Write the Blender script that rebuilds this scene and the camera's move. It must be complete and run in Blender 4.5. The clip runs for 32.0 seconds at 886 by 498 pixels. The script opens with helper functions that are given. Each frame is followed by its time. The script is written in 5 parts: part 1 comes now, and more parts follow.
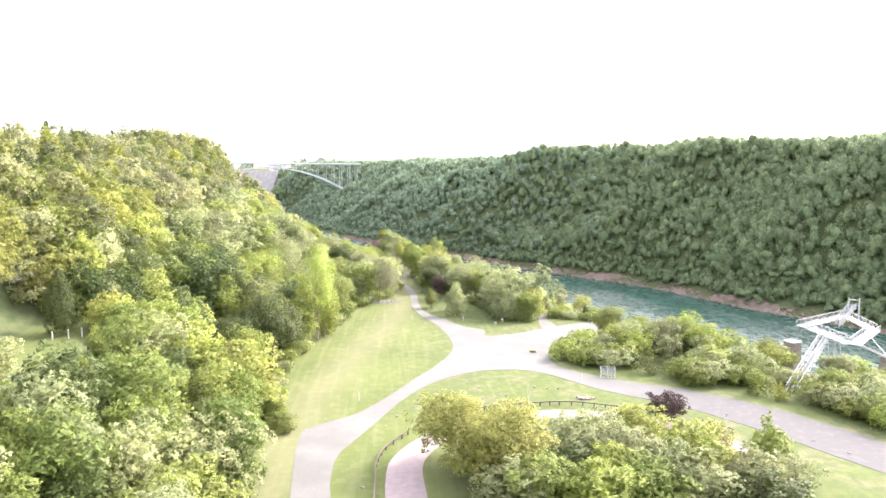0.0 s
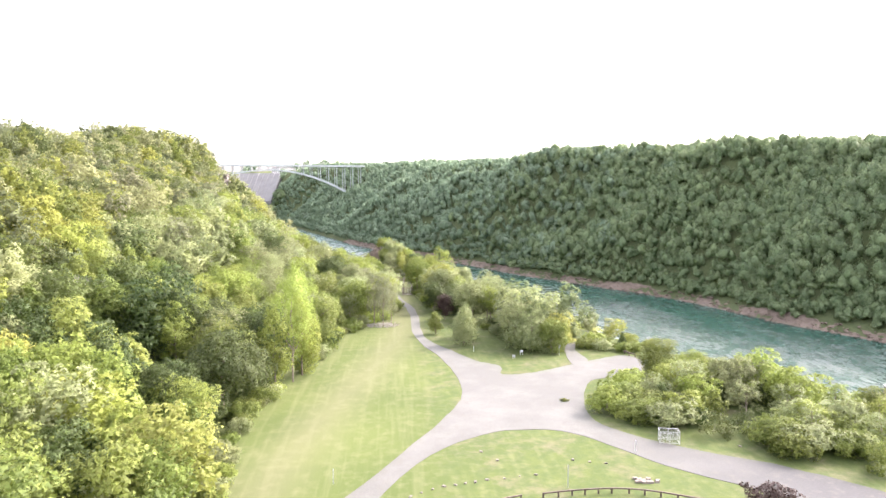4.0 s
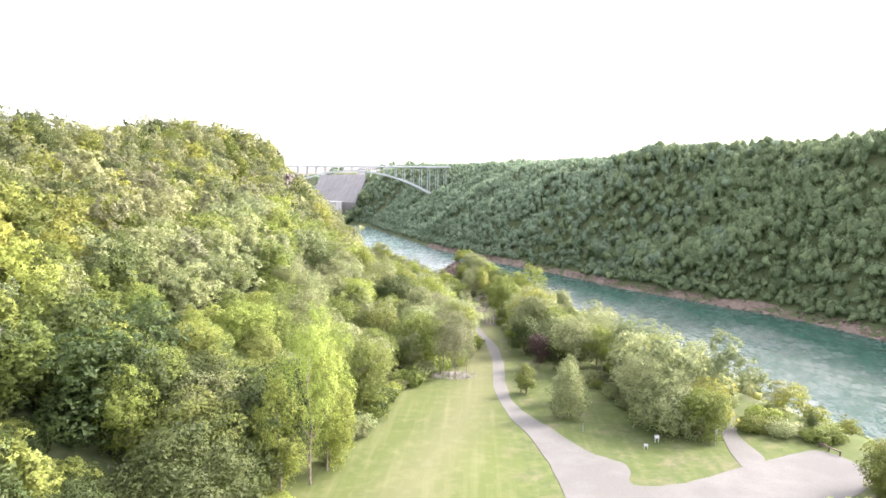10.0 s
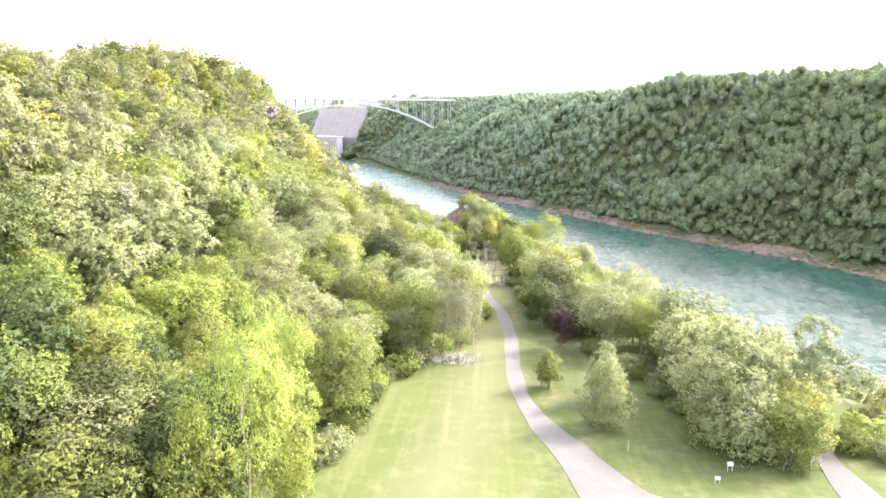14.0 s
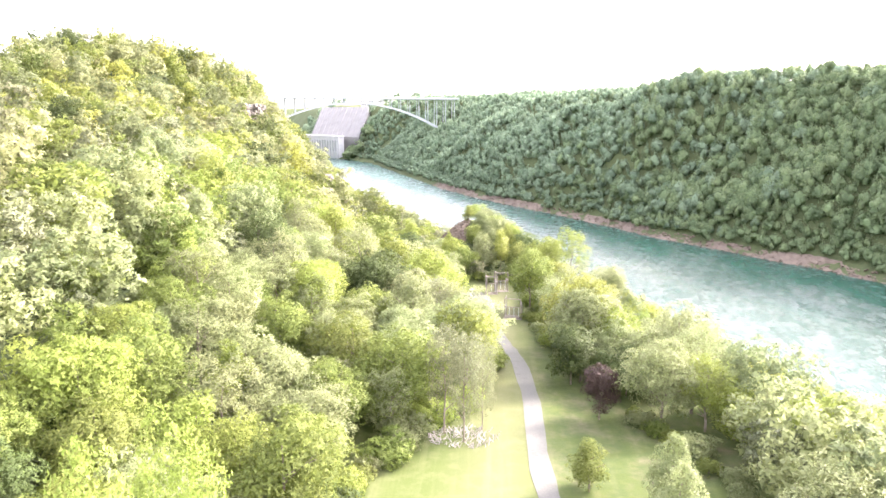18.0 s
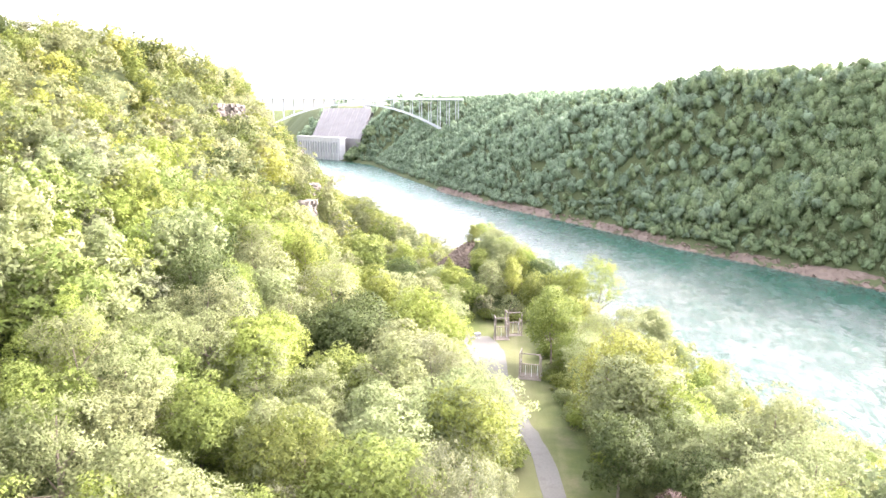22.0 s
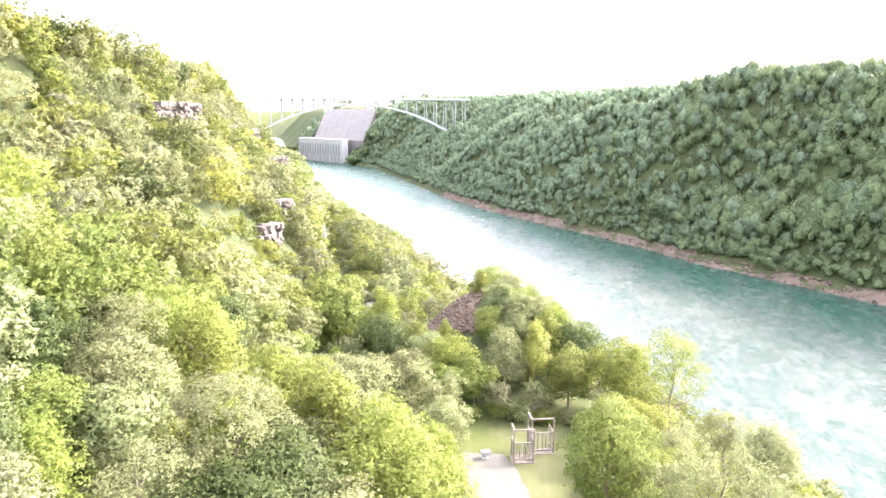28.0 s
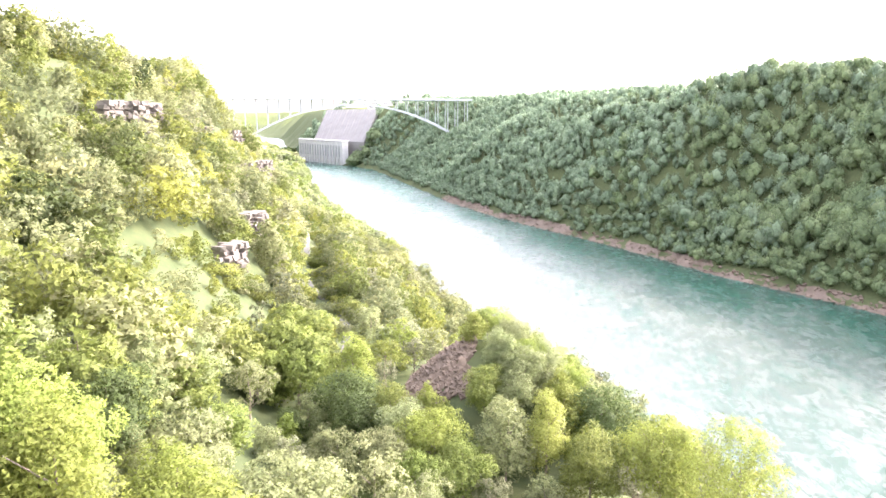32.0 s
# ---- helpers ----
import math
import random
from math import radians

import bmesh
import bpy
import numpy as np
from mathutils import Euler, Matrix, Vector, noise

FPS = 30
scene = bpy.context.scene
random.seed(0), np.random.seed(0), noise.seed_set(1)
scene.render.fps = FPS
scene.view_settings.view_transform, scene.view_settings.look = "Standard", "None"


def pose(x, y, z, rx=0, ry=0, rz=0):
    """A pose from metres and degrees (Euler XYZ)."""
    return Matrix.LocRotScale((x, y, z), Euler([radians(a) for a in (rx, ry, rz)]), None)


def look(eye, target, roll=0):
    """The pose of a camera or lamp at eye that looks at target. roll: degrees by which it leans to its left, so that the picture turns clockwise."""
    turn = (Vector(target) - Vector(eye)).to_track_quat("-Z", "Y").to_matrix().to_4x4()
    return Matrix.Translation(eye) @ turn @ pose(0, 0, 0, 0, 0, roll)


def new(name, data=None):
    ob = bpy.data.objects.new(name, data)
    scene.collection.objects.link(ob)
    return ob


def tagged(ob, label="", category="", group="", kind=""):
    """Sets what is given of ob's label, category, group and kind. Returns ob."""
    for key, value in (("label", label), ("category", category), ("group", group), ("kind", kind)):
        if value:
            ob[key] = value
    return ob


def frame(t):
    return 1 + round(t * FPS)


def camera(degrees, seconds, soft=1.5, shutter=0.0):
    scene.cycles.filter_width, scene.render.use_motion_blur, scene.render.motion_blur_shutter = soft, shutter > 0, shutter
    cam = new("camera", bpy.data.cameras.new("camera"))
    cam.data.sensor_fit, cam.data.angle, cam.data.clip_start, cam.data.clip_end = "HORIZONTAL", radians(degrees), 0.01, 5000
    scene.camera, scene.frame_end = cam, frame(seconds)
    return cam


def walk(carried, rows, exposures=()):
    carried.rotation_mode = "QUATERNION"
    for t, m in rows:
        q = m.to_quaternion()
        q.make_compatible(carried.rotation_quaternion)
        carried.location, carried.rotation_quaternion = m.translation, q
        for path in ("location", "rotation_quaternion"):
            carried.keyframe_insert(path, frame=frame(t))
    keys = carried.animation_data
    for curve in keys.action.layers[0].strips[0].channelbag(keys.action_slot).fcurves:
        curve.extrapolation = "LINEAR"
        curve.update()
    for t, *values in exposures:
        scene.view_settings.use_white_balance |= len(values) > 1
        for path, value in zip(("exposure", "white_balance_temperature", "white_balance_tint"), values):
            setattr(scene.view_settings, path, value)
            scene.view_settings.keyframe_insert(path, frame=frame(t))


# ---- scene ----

# ---------------------------------------------------------------- camera
cam = camera(65.56, 32.0, soft=1.5)

# seconds, x, y, z, heading to the right of +y, tilt (degrees)
FLIGHT = [
    (0.0, -0.0, 0.0, 93.42, 4.48, -6.09),
    (1.0, 0.79, 10.36, 93.18, 4.37, -5.99),
    (2.0, 1.57, 20.67, 92.96, 4.26, -5.96),
    (3.0, 2.35, 30.86, 92.78, 4.14, -5.9),
    (3.5, 2.72, 35.9, 92.7, 4.03, -5.85),
    (5.5, 4.16, 55.6, 92.54, 3.81, -5.81),
    (6.0, 4.47, 60.45, 92.52, 2.24, -5.77),
    (6.5, 4.74, 65.29, 92.51, -1.46, -5.74),
    (7.0, 4.98, 70.12, 92.49, -1.51, -5.73),
    (7.5, 5.18, 74.98, 92.47, -1.55, -5.71),
    (8.0, 5.32, 79.85, 92.43, -2.66, -5.71),
    (8.5, 5.4, 84.76, 92.39, -3.15, -5.71),
    (9.0, 5.43, 89.68, 92.33, -3.21, -5.72),
    (10.0, 5.36, 99.46, 92.2, -3.3, -5.71),
    (10.5, 5.27, 104.27, 92.14, -3.36, -5.68),
    (11.0, 5.16, 109.0, 92.07, -3.43, -5.61),
    (11.5, 5.02, 113.62, 92.02, -3.5, -7.24),
    (12.0, 4.87, 118.1, 91.97, -3.57, -10.72),
    (12.5, 4.71, 122.44, 91.93, -3.61, -11.03),
    (13.0, 4.53, 126.66, 91.9, -3.64, -11.04),
    (14.0, 4.17, 134.84, 91.87, -3.69, -11.07),
    (14.5, 3.97, 138.87, 91.85, -3.76, -11.09),
    (16.5, 3.12, 155.35, 91.74, -3.86, -11.12),
    (17.0, 2.89, 159.67, 91.69, -3.93, -11.15),
    (18.0, 2.44, 168.51, 91.59, -4.01, -11.14),
    (19.0, 2.02, 177.51, 91.51, -4.07, -11.14),
    (20.0, 1.67, 186.57, 91.5, -4.14, -11.12),
    (21.0, 1.39, 195.58, 91.55, -4.25, -11.1),
    (22.0, 1.17, 204.54, 91.66, -4.37, -11.06),
    (23.0, 0.95, 213.46, 91.76, -4.48, -11.06),
    (24.0, 0.7, 222.36, 91.82, -4.6, -11.05),
    (25.0, 0.38, 231.23, 91.79, -4.71, -11.05),
    (25.5, 0.21, 235.62, 91.76, -4.79, -11.04),
    (27.5, -0.37, 252.51, 91.57, -4.91, -11.0),
    (28.0, -0.44, 256.5, 91.53, -4.98, -10.97),
    (29.0, -0.48, 264.1, 91.49, -5.05, -10.98),
    (30.0, -0.39, 271.32, 91.48, -5.12, -10.97),
    (31.0, -0.22, 278.28, 91.5, -5.19, -10.93),
    (32.0, -0.0, 285.12, 91.53, -5.29, -10.91)
]
EXPOSURES = [(0, 3.2, 6500, 23), (3, 3.06, 6500, 23), (10, 2.98, 6500, 23), (14.3, 3.38, 6500, 24), (17, 3.65, 6500, 25), (32, 3.57, 6500, 25)]
walk(cam, [(t, pose(x, y, z, 90 + tilt, 0, -turn)) for t, x, y, z, turn, tilt in FLIGHT], EXPOSURES)

# ---------------------------------------------------------------- sky and sun
SUN_TO = Vector((0.905, 0.42, 0.0)).normalized()
SUN_UP = radians(36)
world = bpy.data.worlds.new("sky")
scene.world = world
world.use_nodes = True
wn = world.node_tree.nodes
sky = wn.new("ShaderNodeTexSky")
sky.sky_type = "NISHITA"
sky.sun_disc = False
sky.sun_elevation = SUN_UP
sky.sun_rotation = math.atan2(SUN_TO.x, SUN_TO.y)
sky.altitude, sky.air_density, sky.dust_density, sky.ozone_density = 200, 1.2, 4.0, 2.0
wn["Background"].inputs["Strength"].default_value = 0.15
haze = wn.new("ShaderNodeHueSaturation")
haze.inputs["Saturation"].default_value = 0.32
world.node_tree.links.new(sky.outputs[0], haze.inputs["Color"])
world.node_tree.links.new(haze.outputs[0], wn["Background"].inputs["Color"])
sun = new("sun", bpy.data.lights.new("sun", "SUN"))
sun.data.energy, sun.data.angle, sun.data.color = 0.95, radians(2.5), (1.0, 0.94, 0.84)
sun_way = Vector((SUN_TO.x * math.cos(SUN_UP), SUN_TO.y * math.cos(SUN_UP), math.sin(SUN_UP)))
sun.matrix_world = look(sun_way * 800, (0, 0, 0))


# ---------------------------------------------------------------- materials
def nodes_of(name):
    m = bpy.data.materials.new(name)
    m.use_nodes = True
    nt = m.node_tree
    return m, nt, nt.nodes, nt.links, nt.nodes["Principled BSDF"]


def mixed(nt, fac, a, b, mode="MIX"):
    n = nt.nodes.new("ShaderNodeMix")
    n.data_type, n.blend_type = "RGBA", mode
    for socket, value in ((n.inputs[0], fac), (n.inputs[6], a), (n.inputs[7], b)):
        if isinstance(value, bpy.types.NodeSocket):
            nt.links.new(value, socket)
        elif isinstance(value, tuple):
            socket.default_value = (*value, 1) if len(value) == 3 else value
        else:
            socket.default_value = value
    return n.outputs[2]


def noise_of(nt, scale, detail=4, rough=0.55, stretch=None, vec=None):
    n = nt.nodes.new("ShaderNodeTexNoise")
    n.inputs["Scale"].default_value = scale
    n.inputs["Detail"].default_value = detail
    n.inputs["Roughness"].default_value = rough
    if vec is None:
        g = nt.nodes.new("ShaderNodeNewGeometry")
        vec = g.outputs["Position"]
    if stretch:
        mp = nt.nodes.new("ShaderNodeMapping")
        mp.inputs["Rotation"].default_value = (0, 0, stretch[0])
        mp.inputs["Scale"].default_value = stretch[1]
        nt.links.new(vec, mp.inputs[0])
        vec = mp.outputs[0]
    nt.links.new(vec, n.inputs["Vector"])
    return n.outputs[0]


def ramp(nt, fac, *stops):
    n = nt.nodes.new("ShaderNodeValToRGB")
    cr = n.color_ramp
    while len(cr.elements) < len(stops):
        cr.elements.new(0.5)
    for e, (p, c) in zip(cr.elements, stops):
        e.position = p
        e.color = (c, c, c, 1) if isinstance(c, (int, float)) else (*c, 1)
    nt.links.new(fac, n.inputs[0])
    return n.outputs[0]


def bumped(nt, bsdf, height, strength, distance):
    b = nt.nodes.new("ShaderNodeBump")
    b.inputs["Strength"].default_value = strength
    b.inputs["Distance"].default_value = distance
    nt.links.new(height, b.inputs["Height"])
    nt.links.new(b.outputs[0], bsdf.inputs["Normal"])


def leaf_material(name, a, b, through_light=0.35, vary=0.27):
    """Foliage between the colours a and b, by thing, by place and leaf by leaf, with light shining through."""
    m, nt, ns, ln, bsdf = nodes_of(name)
    info, geo = ns.new("ShaderNodeObjectInfo"), ns.new("ShaderNodeNewGeometry")
    big = noise_of(nt, 0.11, 3, 0.6)
    base = mixed(nt, ramp(nt, big, (0.35, 0.0), (0.65, 1.0)), a, b)
    hsv = ns.new("ShaderNodeHueSaturation")
    ln.new(base, hsv.inputs["Color"])
    mr = ns.new("ShaderNodeMapRange")
    mr.inputs[3].default_value, mr.inputs[4].default_value = 1 - vary, 1 + vary
    ln.new(geo.outputs["Random Per Island"], mr.inputs[0])
    clump, both = ramp(nt, noise_of(nt, 0.8, 5, 0.65), (0.3, 0.82), (0.7, 1.18)), ns.new("ShaderNodeMath")
    both.operation = "MULTIPLY"
    ln.new(mr.outputs[0], both.inputs[0])
    ln.new(clump, both.inputs[1])
    # every tree has a tone of its own, in the joined woods too
    tone, add, lot, hue = ns.new("ShaderNodeAttribute"), ns.new("ShaderNodeMath"), ns.new("ShaderNodeMath"), ns.new("ShaderNodeMath")
    tone.attribute_name = "tone"
    add.operation, lot.operation, hue.operation = "MULTIPLY_ADD", "MULTIPLY", "MULTIPLY_ADD"
    own = ns.new("ShaderNodeMapRange")
    own.inputs[3].default_value, own.inputs[4].default_value = 0.86, 1.14
    ln.new(info.outputs["Random"], own.inputs[0])
    ln.new(tone.outputs["Fac"], add.inputs[0])
    add.inputs[1].default_value = 0.24
    ln.new(own.outputs[0], add.inputs[2])
    ln.new(both.outputs[0], lot.inputs[0])
    ln.new(add.outputs[0], lot.inputs[1])
    ln.new(lot.outputs[0], hsv.inputs["Value"])
    hr = ns.new("ShaderNodeMapRange")
    hr.inputs[3].default_value, hr.inputs[4].default_value = 0.49, 0.51
    ln.new(info.outputs["Random"], hr.inputs[0])
    ln.new(tone.outputs["Fac"], hue.inputs[0])
    hue.inputs[1].default_value = -0.016
    ln.new(hr.outputs[0], hue.inputs[2])
    ln.new(hue.outputs[0], hsv.inputs["Hue"])
    ln.new(hsv.outputs[0], bsdf.inputs["Base Color"])
    sprig = noise_of(nt, 1.1, 4, 0.6)
    bumped(nt, bsdf, sprig, 0.6, 0.5)
    bsdf.inputs["Roughness"].default_value = 0.6
    bsdf.inputs["Specular IOR Level"].default_value = 0.25
    tr, mx = ns.new("ShaderNodeBsdfTranslucent"), ns.new("ShaderNodeMixShader")
    ln.new(hsv.outputs[0], tr.inputs[0])
    mx.inputs[0].default_value = through_light
    ln.new(bsdf.outputs[0], mx.inputs[1])
    ln.new(tr.outputs[0], mx.inputs[2])
    ln.new(mx.outputs[0], ns["Material Output"].inputs[0])
    return m


def plain_material(name, a, b, scale=1.0, rough=0.8, bump=0.3, metal=0.0, fine=8.0):
    """A surface between the colours a and b at two scales of noise, with fine relief."""
    m, nt, ns, ln, bsdf = nodes_of(name)
    n1, n2 = noise_of(nt, scale, 4), noise_of(nt, scale * fine, 3)
    c = mixed(nt, ramp(nt, n1, (0.3, 0.0), (0.7, 1.0)), a, b)
    c = mixed(nt, 0.35, c, ramp(nt, n2, (0.3, 0.35), (0.7, 0.65)), "OVERLAY")
    ln.new(c, bsdf.inputs["Base Color"])
    bsdf.inputs["Roughness"].default_value = rough
    bsdf.inputs["Metallic"].default_value = metal
    if bump:
        bumped(nt, bsdf, n2, bump, 0.02)
    return m


GREEN = leaf_material("leaf_green", (0.142, 0.180, 0.041), (0.192, 0.228, 0.057), 0.5)
LIME = leaf_material("leaf_lime", (0.196, 0.238, 0.050), (0.246, 0.288, 0.067), 0.5)
# dark-leaved trees, deepened further to stand for the shade between crowns
DARK = leaf_material("leaf_dark", (0.060, 0.086, 0.024), (0.088, 0.116, 0.033), 0.42)
PALE = leaf_material("leaf_pale", (0.206, 0.236, 0.100), (0.258, 0.286, 0.130), 0.5)
GOLD = leaf_material("leaf_gold", (0.232, 0.25, 0.06), (0.275, 0.286, 0.076), 0.5)
# far-wall leaves: a light blue haze put into the base colour
HAZE_GREEN = leaf_material("leaf_haze_green", (0.134, 0.188, 0.090), (0.188, 0.240, 0.115), 0.5, 0.24)
PURPLE = leaf_material("leaf_purple", (0.052, 0.034, 0.026), (0.076, 0.050, 0.038), 0.3)
RUSSET = leaf_material("leaf_russet", (0.178, 0.192, 0.100), (0.220, 0.232, 0.125), 0.45)
BRIGHT = leaf_material("leaf_bright", (0.218, 0.272, 0.056), (0.268, 0.320, 0.074), 0.5)
# leaves further upstream: stronger blue haze painted into the base colour
HAZE_BLUE = leaf_material("leaf_haze_blue", (0.148, 0.210, 0.128), (0.200, 0.262, 0.158), 0.5, 0.22)
LEAVES = [GREEN, LIME, DARK, PALE, GOLD, HAZE_GREEN, PURPLE, RUSSET, BRIGHT, HAZE_BLUE]
G_, L_, D_, P_, Y_, T_, U_, R_, B_, H_ = range(10)
BARK = plain_material("bark", (0.13, 0.10, 0.075), (0.24, 0.20, 0.16), 1.5, 0.9, 0.6)


def ground_material():
    m, nt, ns, ln, bsdf = nodes_of("ground_grass_and_earth")
    n1, n2, n3 = noise_of(nt, 0.045, 5), noise_of(nt, 0.5, 4), noise_of(nt, 6.0, 3)
    geo, nsep, psep = ns.new("ShaderNodeNewGeometry"), ns.new("ShaderNodeSeparateXYZ"), ns.new("ShaderNodeSeparateXYZ")
    ln.new(geo.outputs["Normal"], nsep.inputs[0])
    ln.new(geo.outputs["Position"], psep.inputs[0])
    grass = mixed(nt, ramp(nt, n1, (0.35, 0.0), (0.65, 1.0)), (0.064, 0.084, 0.025), (0.084, 0.103, 0.032))
    grass = mixed(nt, ramp(nt, n2, (0.48, 0.0), (0.80, 0.5)), grass, (0.138, 0.138, 0.072))
    tracks = noise_of(nt, 0.35, 3, 0.5, (radians(8), (2.0, 0.10, 1)))
    grass = mixed(nt, ramp(nt, tracks, (0.5, 0.0), (0.75, 0.35)), grass, (0.150, 0.150, 0.080))
    # a worn band where people cut across the lawn
    mid, off, wide = ns.new("ShaderNodeMapRange"), ns.new("ShaderNodeMath"), ns.new("ShaderNodeMapRange")
    mid.interpolation_type = "SMOOTHSTEP"
    for i, v in enumerate((120, 270, -19, 5)):
        mid.inputs[i + 1].default_value = v
    ln.new(psep.outputs[1], mid.inputs[0])
    off.operation = "SUBTRACT"
    ln.new(psep.outputs[0], off.inputs[0])
    ln.new(mid.outputs[0], off.inputs[1])
    dist = ns.new("ShaderNodeMath")
    dist.operation = "ABSOLUTE"
    ln.new(off.outputs[0], dist.inputs[0])
    for i, v in enumerate((0.5, 9.0, 0.34, 0.0)):
        wide.inputs[i + 1].default_value = v
    ln.new(dist.outputs[0], wide.inputs[0])
    grass = mixed(nt, wide.outputs[0], grass, (0.160, 0.142, 0.092))
    # bare, trodden patches on the river side of the path
    side, bare = ns.new("ShaderNodeMapRange"), ns.new("ShaderNodeMath")
    side.inputs[1].default_value, side.inputs[2].default_value = 8.0, 13.0
    ln.new(psep.outputs[0], side.inputs[0])
    bare.operation = "MULTIPLY"
    ln.new(side.outputs[0], bare.inputs[0])
    ln.new(ramp(nt, noise_of(nt, 0.13, 7, 0.7), (0.50, 0.0), (0.66, 0.8)), bare.inputs[1])
    grass = mixed(nt, bare.outputs[0], grass, (0.135, 0.118, 0.078))
    dull = mixed(nt, ramp(nt, noise_of(nt, 0.4, 6, 0.65), (0.4, 0.0), (0.62, 0.75)), grass, (0.055, 0.078, 0.026))
    grass = mixed(nt, side.outputs[0], grass, dull)
    grass = mixed(nt, 0.4, grass, ramp(nt, n3, (0.3, 0.38), (0.7, 0.62)), "OVERLAY")
    under = mixed(nt, ramp(nt, n2, (0.3, 0.0), (0.7, 1.0)), (0.050, 0.068, 0.030), (0.085, 0.098, 0.044))
    flat = ns.new("ShaderNodeMath")
    flat.operation = "MULTIPLY"
    ln.new(ramp(nt, nsep.outputs[2], (0.93, 0.0), (0.985, 1.0)), flat.inputs[0])
    high = ns.new("ShaderNodeMapRange")
    high.inputs[1].default_value, high.inputs[2].default_value = 43.0, 44.6
    ln.new(psep.outputs[2], high.inputs[0])
    ln.new(high.outputs[0], flat.inputs[1])
    ln.new(mixed(nt, flat.outputs[0], under, grass), bsdf.inputs["Base Color"])
    bsdf.inputs["Roughness"].default_value = 0.95
    bsdf.inputs["Specular IOR Level"].default_value = 0.1
    bumped(nt, bsdf, n3, 0.5, 0.08)
    return m


def water_material():
    """Clear teal under the far bank; over the rest of the river paler, full of bubbles and foam streaks, with sky sheen
    put into the colour.
    """
    m, nt, ns, ln, bsdf = nodes_of("river_water")
    geo, sep = ns.new("ShaderNodeNewGeometry"), ns.new("ShaderNodeSeparateXYZ")
    ln.new(geo.outputs["Position"], sep.inputs[0])

    def sums(op, a, b, c=None):
        q = ns.new("ShaderNodeMath")
        q.operation = op
        for i, v in enumerate((a, b, c)):
            if v is None:
                continue
            if isinstance(v, (int, float)):
                q.inputs[i].default_value = v
            else:
                ln.new(v, q.inputs[i])
        return q.outputs[0]

    flow = radians(29)
    wide = noise_of(nt, 0.016, 5, 0.6, (flow, (1.6, 0.45, 1.0)))
    streak = noise_of(nt, 0.26, 9, 0.74, (flow, (1.2, 0.42, 1.0)))
    fine = noise_of(nt, 0.5, 6, 0.66, (radians(22), (1.2, 0.5, 1.0)))
    swirl = ns.new("ShaderNodeTexNoise")
    swirl.inputs["Scale"].default_value, swirl.inputs["Detail"].default_value = 0.045, 8
    swirl.inputs["Distortion"].default_value = 2.8
    ln.new(geo.outputs["Position"], swirl.inputs["Vector"])
    # metres from the far bank
    off = sums("MULTIPLY_ADD", sep.outputs[0], -0.87, sums("MULTIPLY_ADD", sep.outputs[1], -0.49, 450.0))
    off = sums("MULTIPLY_ADD", wide, 150.0, sums("ADD", off, -75.0))
    far = ns.new("ShaderNodeMapRange")
    far.interpolation_type = "SMOOTHSTEP"
    far.inputs[1].default_value, far.inputs[2].default_value = 15.0, 95.0
    ln.new(off, far.inputs[0])
    up = ns.new("ShaderNodeMapRange")
    for i, v in enumerate((330, 560, 0.2, 0.62)):
        up.inputs[i + 1].default_value = v
    ln.new(sep.outputs[1], up.inputs[0])
    # pale share of the body: foam, and sky reflection painted into the colour
    sheen_foam = sums("MULTIPLY", far.outputs[0], up.outputs[0])
    deep = mixed(nt, ramp(nt, fine, (0.35, 0.0), (0.65, 1.0)), (0.004, 0.040, 0.026), (0.010, 0.062, 0.041))
    body = mixed(nt, sheen_foam, deep, (0.104, 0.108, 0.092))
    lace = sums("MULTIPLY", ramp(nt, swirl.outputs[0], (0.43, 0.0), (0.57, 1.0)), ramp(nt, streak, (0.45, 0.0), (0.66, 1.0)))
    lace = sums("MULTIPLY", lace, sums("MULTIPLY_ADD", far.outputs[0], 0.75, 0.25))
    lace = sums("MULTIPLY", lace, sums("MULTIPLY_ADD", sheen_foam, -0.9, 1.0))
    body = mixed(nt, lace, body, (0.190, 0.206, 0.186))
    body = mixed(nt, ramp(nt, streak, (0.38, 0.5), (0.47, 0.0)), body, (0.026, 0.062, 0.046))

    def threads(scale, across, lengthwise, wide_, twist):
        """Thin drawn-out lines that follow the current."""
        n_ = ns.new("ShaderNodeTexNoise")
        mp_ = ns.new("ShaderNodeMapping")
        mp_.inputs["Rotation"].default_value, mp_.inputs["Scale"].default_value = (0, 0, flow), (across, lengthwise, 1.0)
        ln.new(geo.outputs["Position"], mp_.inputs[0])
        ln.new(mp_.outputs[0], n_.inputs["Vector"])
        n_.inputs["Scale"].default_value, n_.inputs["Detail"].default_value = scale, 7
        n_.inputs["Roughness"].default_value, n_.inputs["Distortion"].default_value = 0.62, twist
        return ramp(nt, sums("ABSOLUTE", sums("ADD", n_.outputs[0], -0.5), 0.0), (0.0, 1.0), (wide_, 0.0))

    patch = ramp(nt, noise_of(nt, 0.022, 5, 0.6, (flow, (1.2, 0.6, 1.0))), (0.42, 0.0), (0.60, 1.0))
    white = sums("MULTIPLY", sums("MULTIPLY", threads(0.075, 1.3, 0.5, 0.075, 1.6), patch), sums("MULTIPLY_ADD", far.outputs[0], 0.8, 0.2))
    body = mixed(nt, sums("MULTIPLY", white, sums("MULTIPLY_ADD", sheen_foam, -1.3, 1.0)), body, (0.200, 0.216, 0.200))
    dark = sums("MULTIPLY", threads(0.05, 1.5, 0.40, 0.055, 1.0), ramp(nt, wide, (0.40, 1.0), (0.58, 0.0)))
    body = mixed(nt, sums("MULTIPLY", dark, 0.65), body, (0.020, 0.060, 0.042))
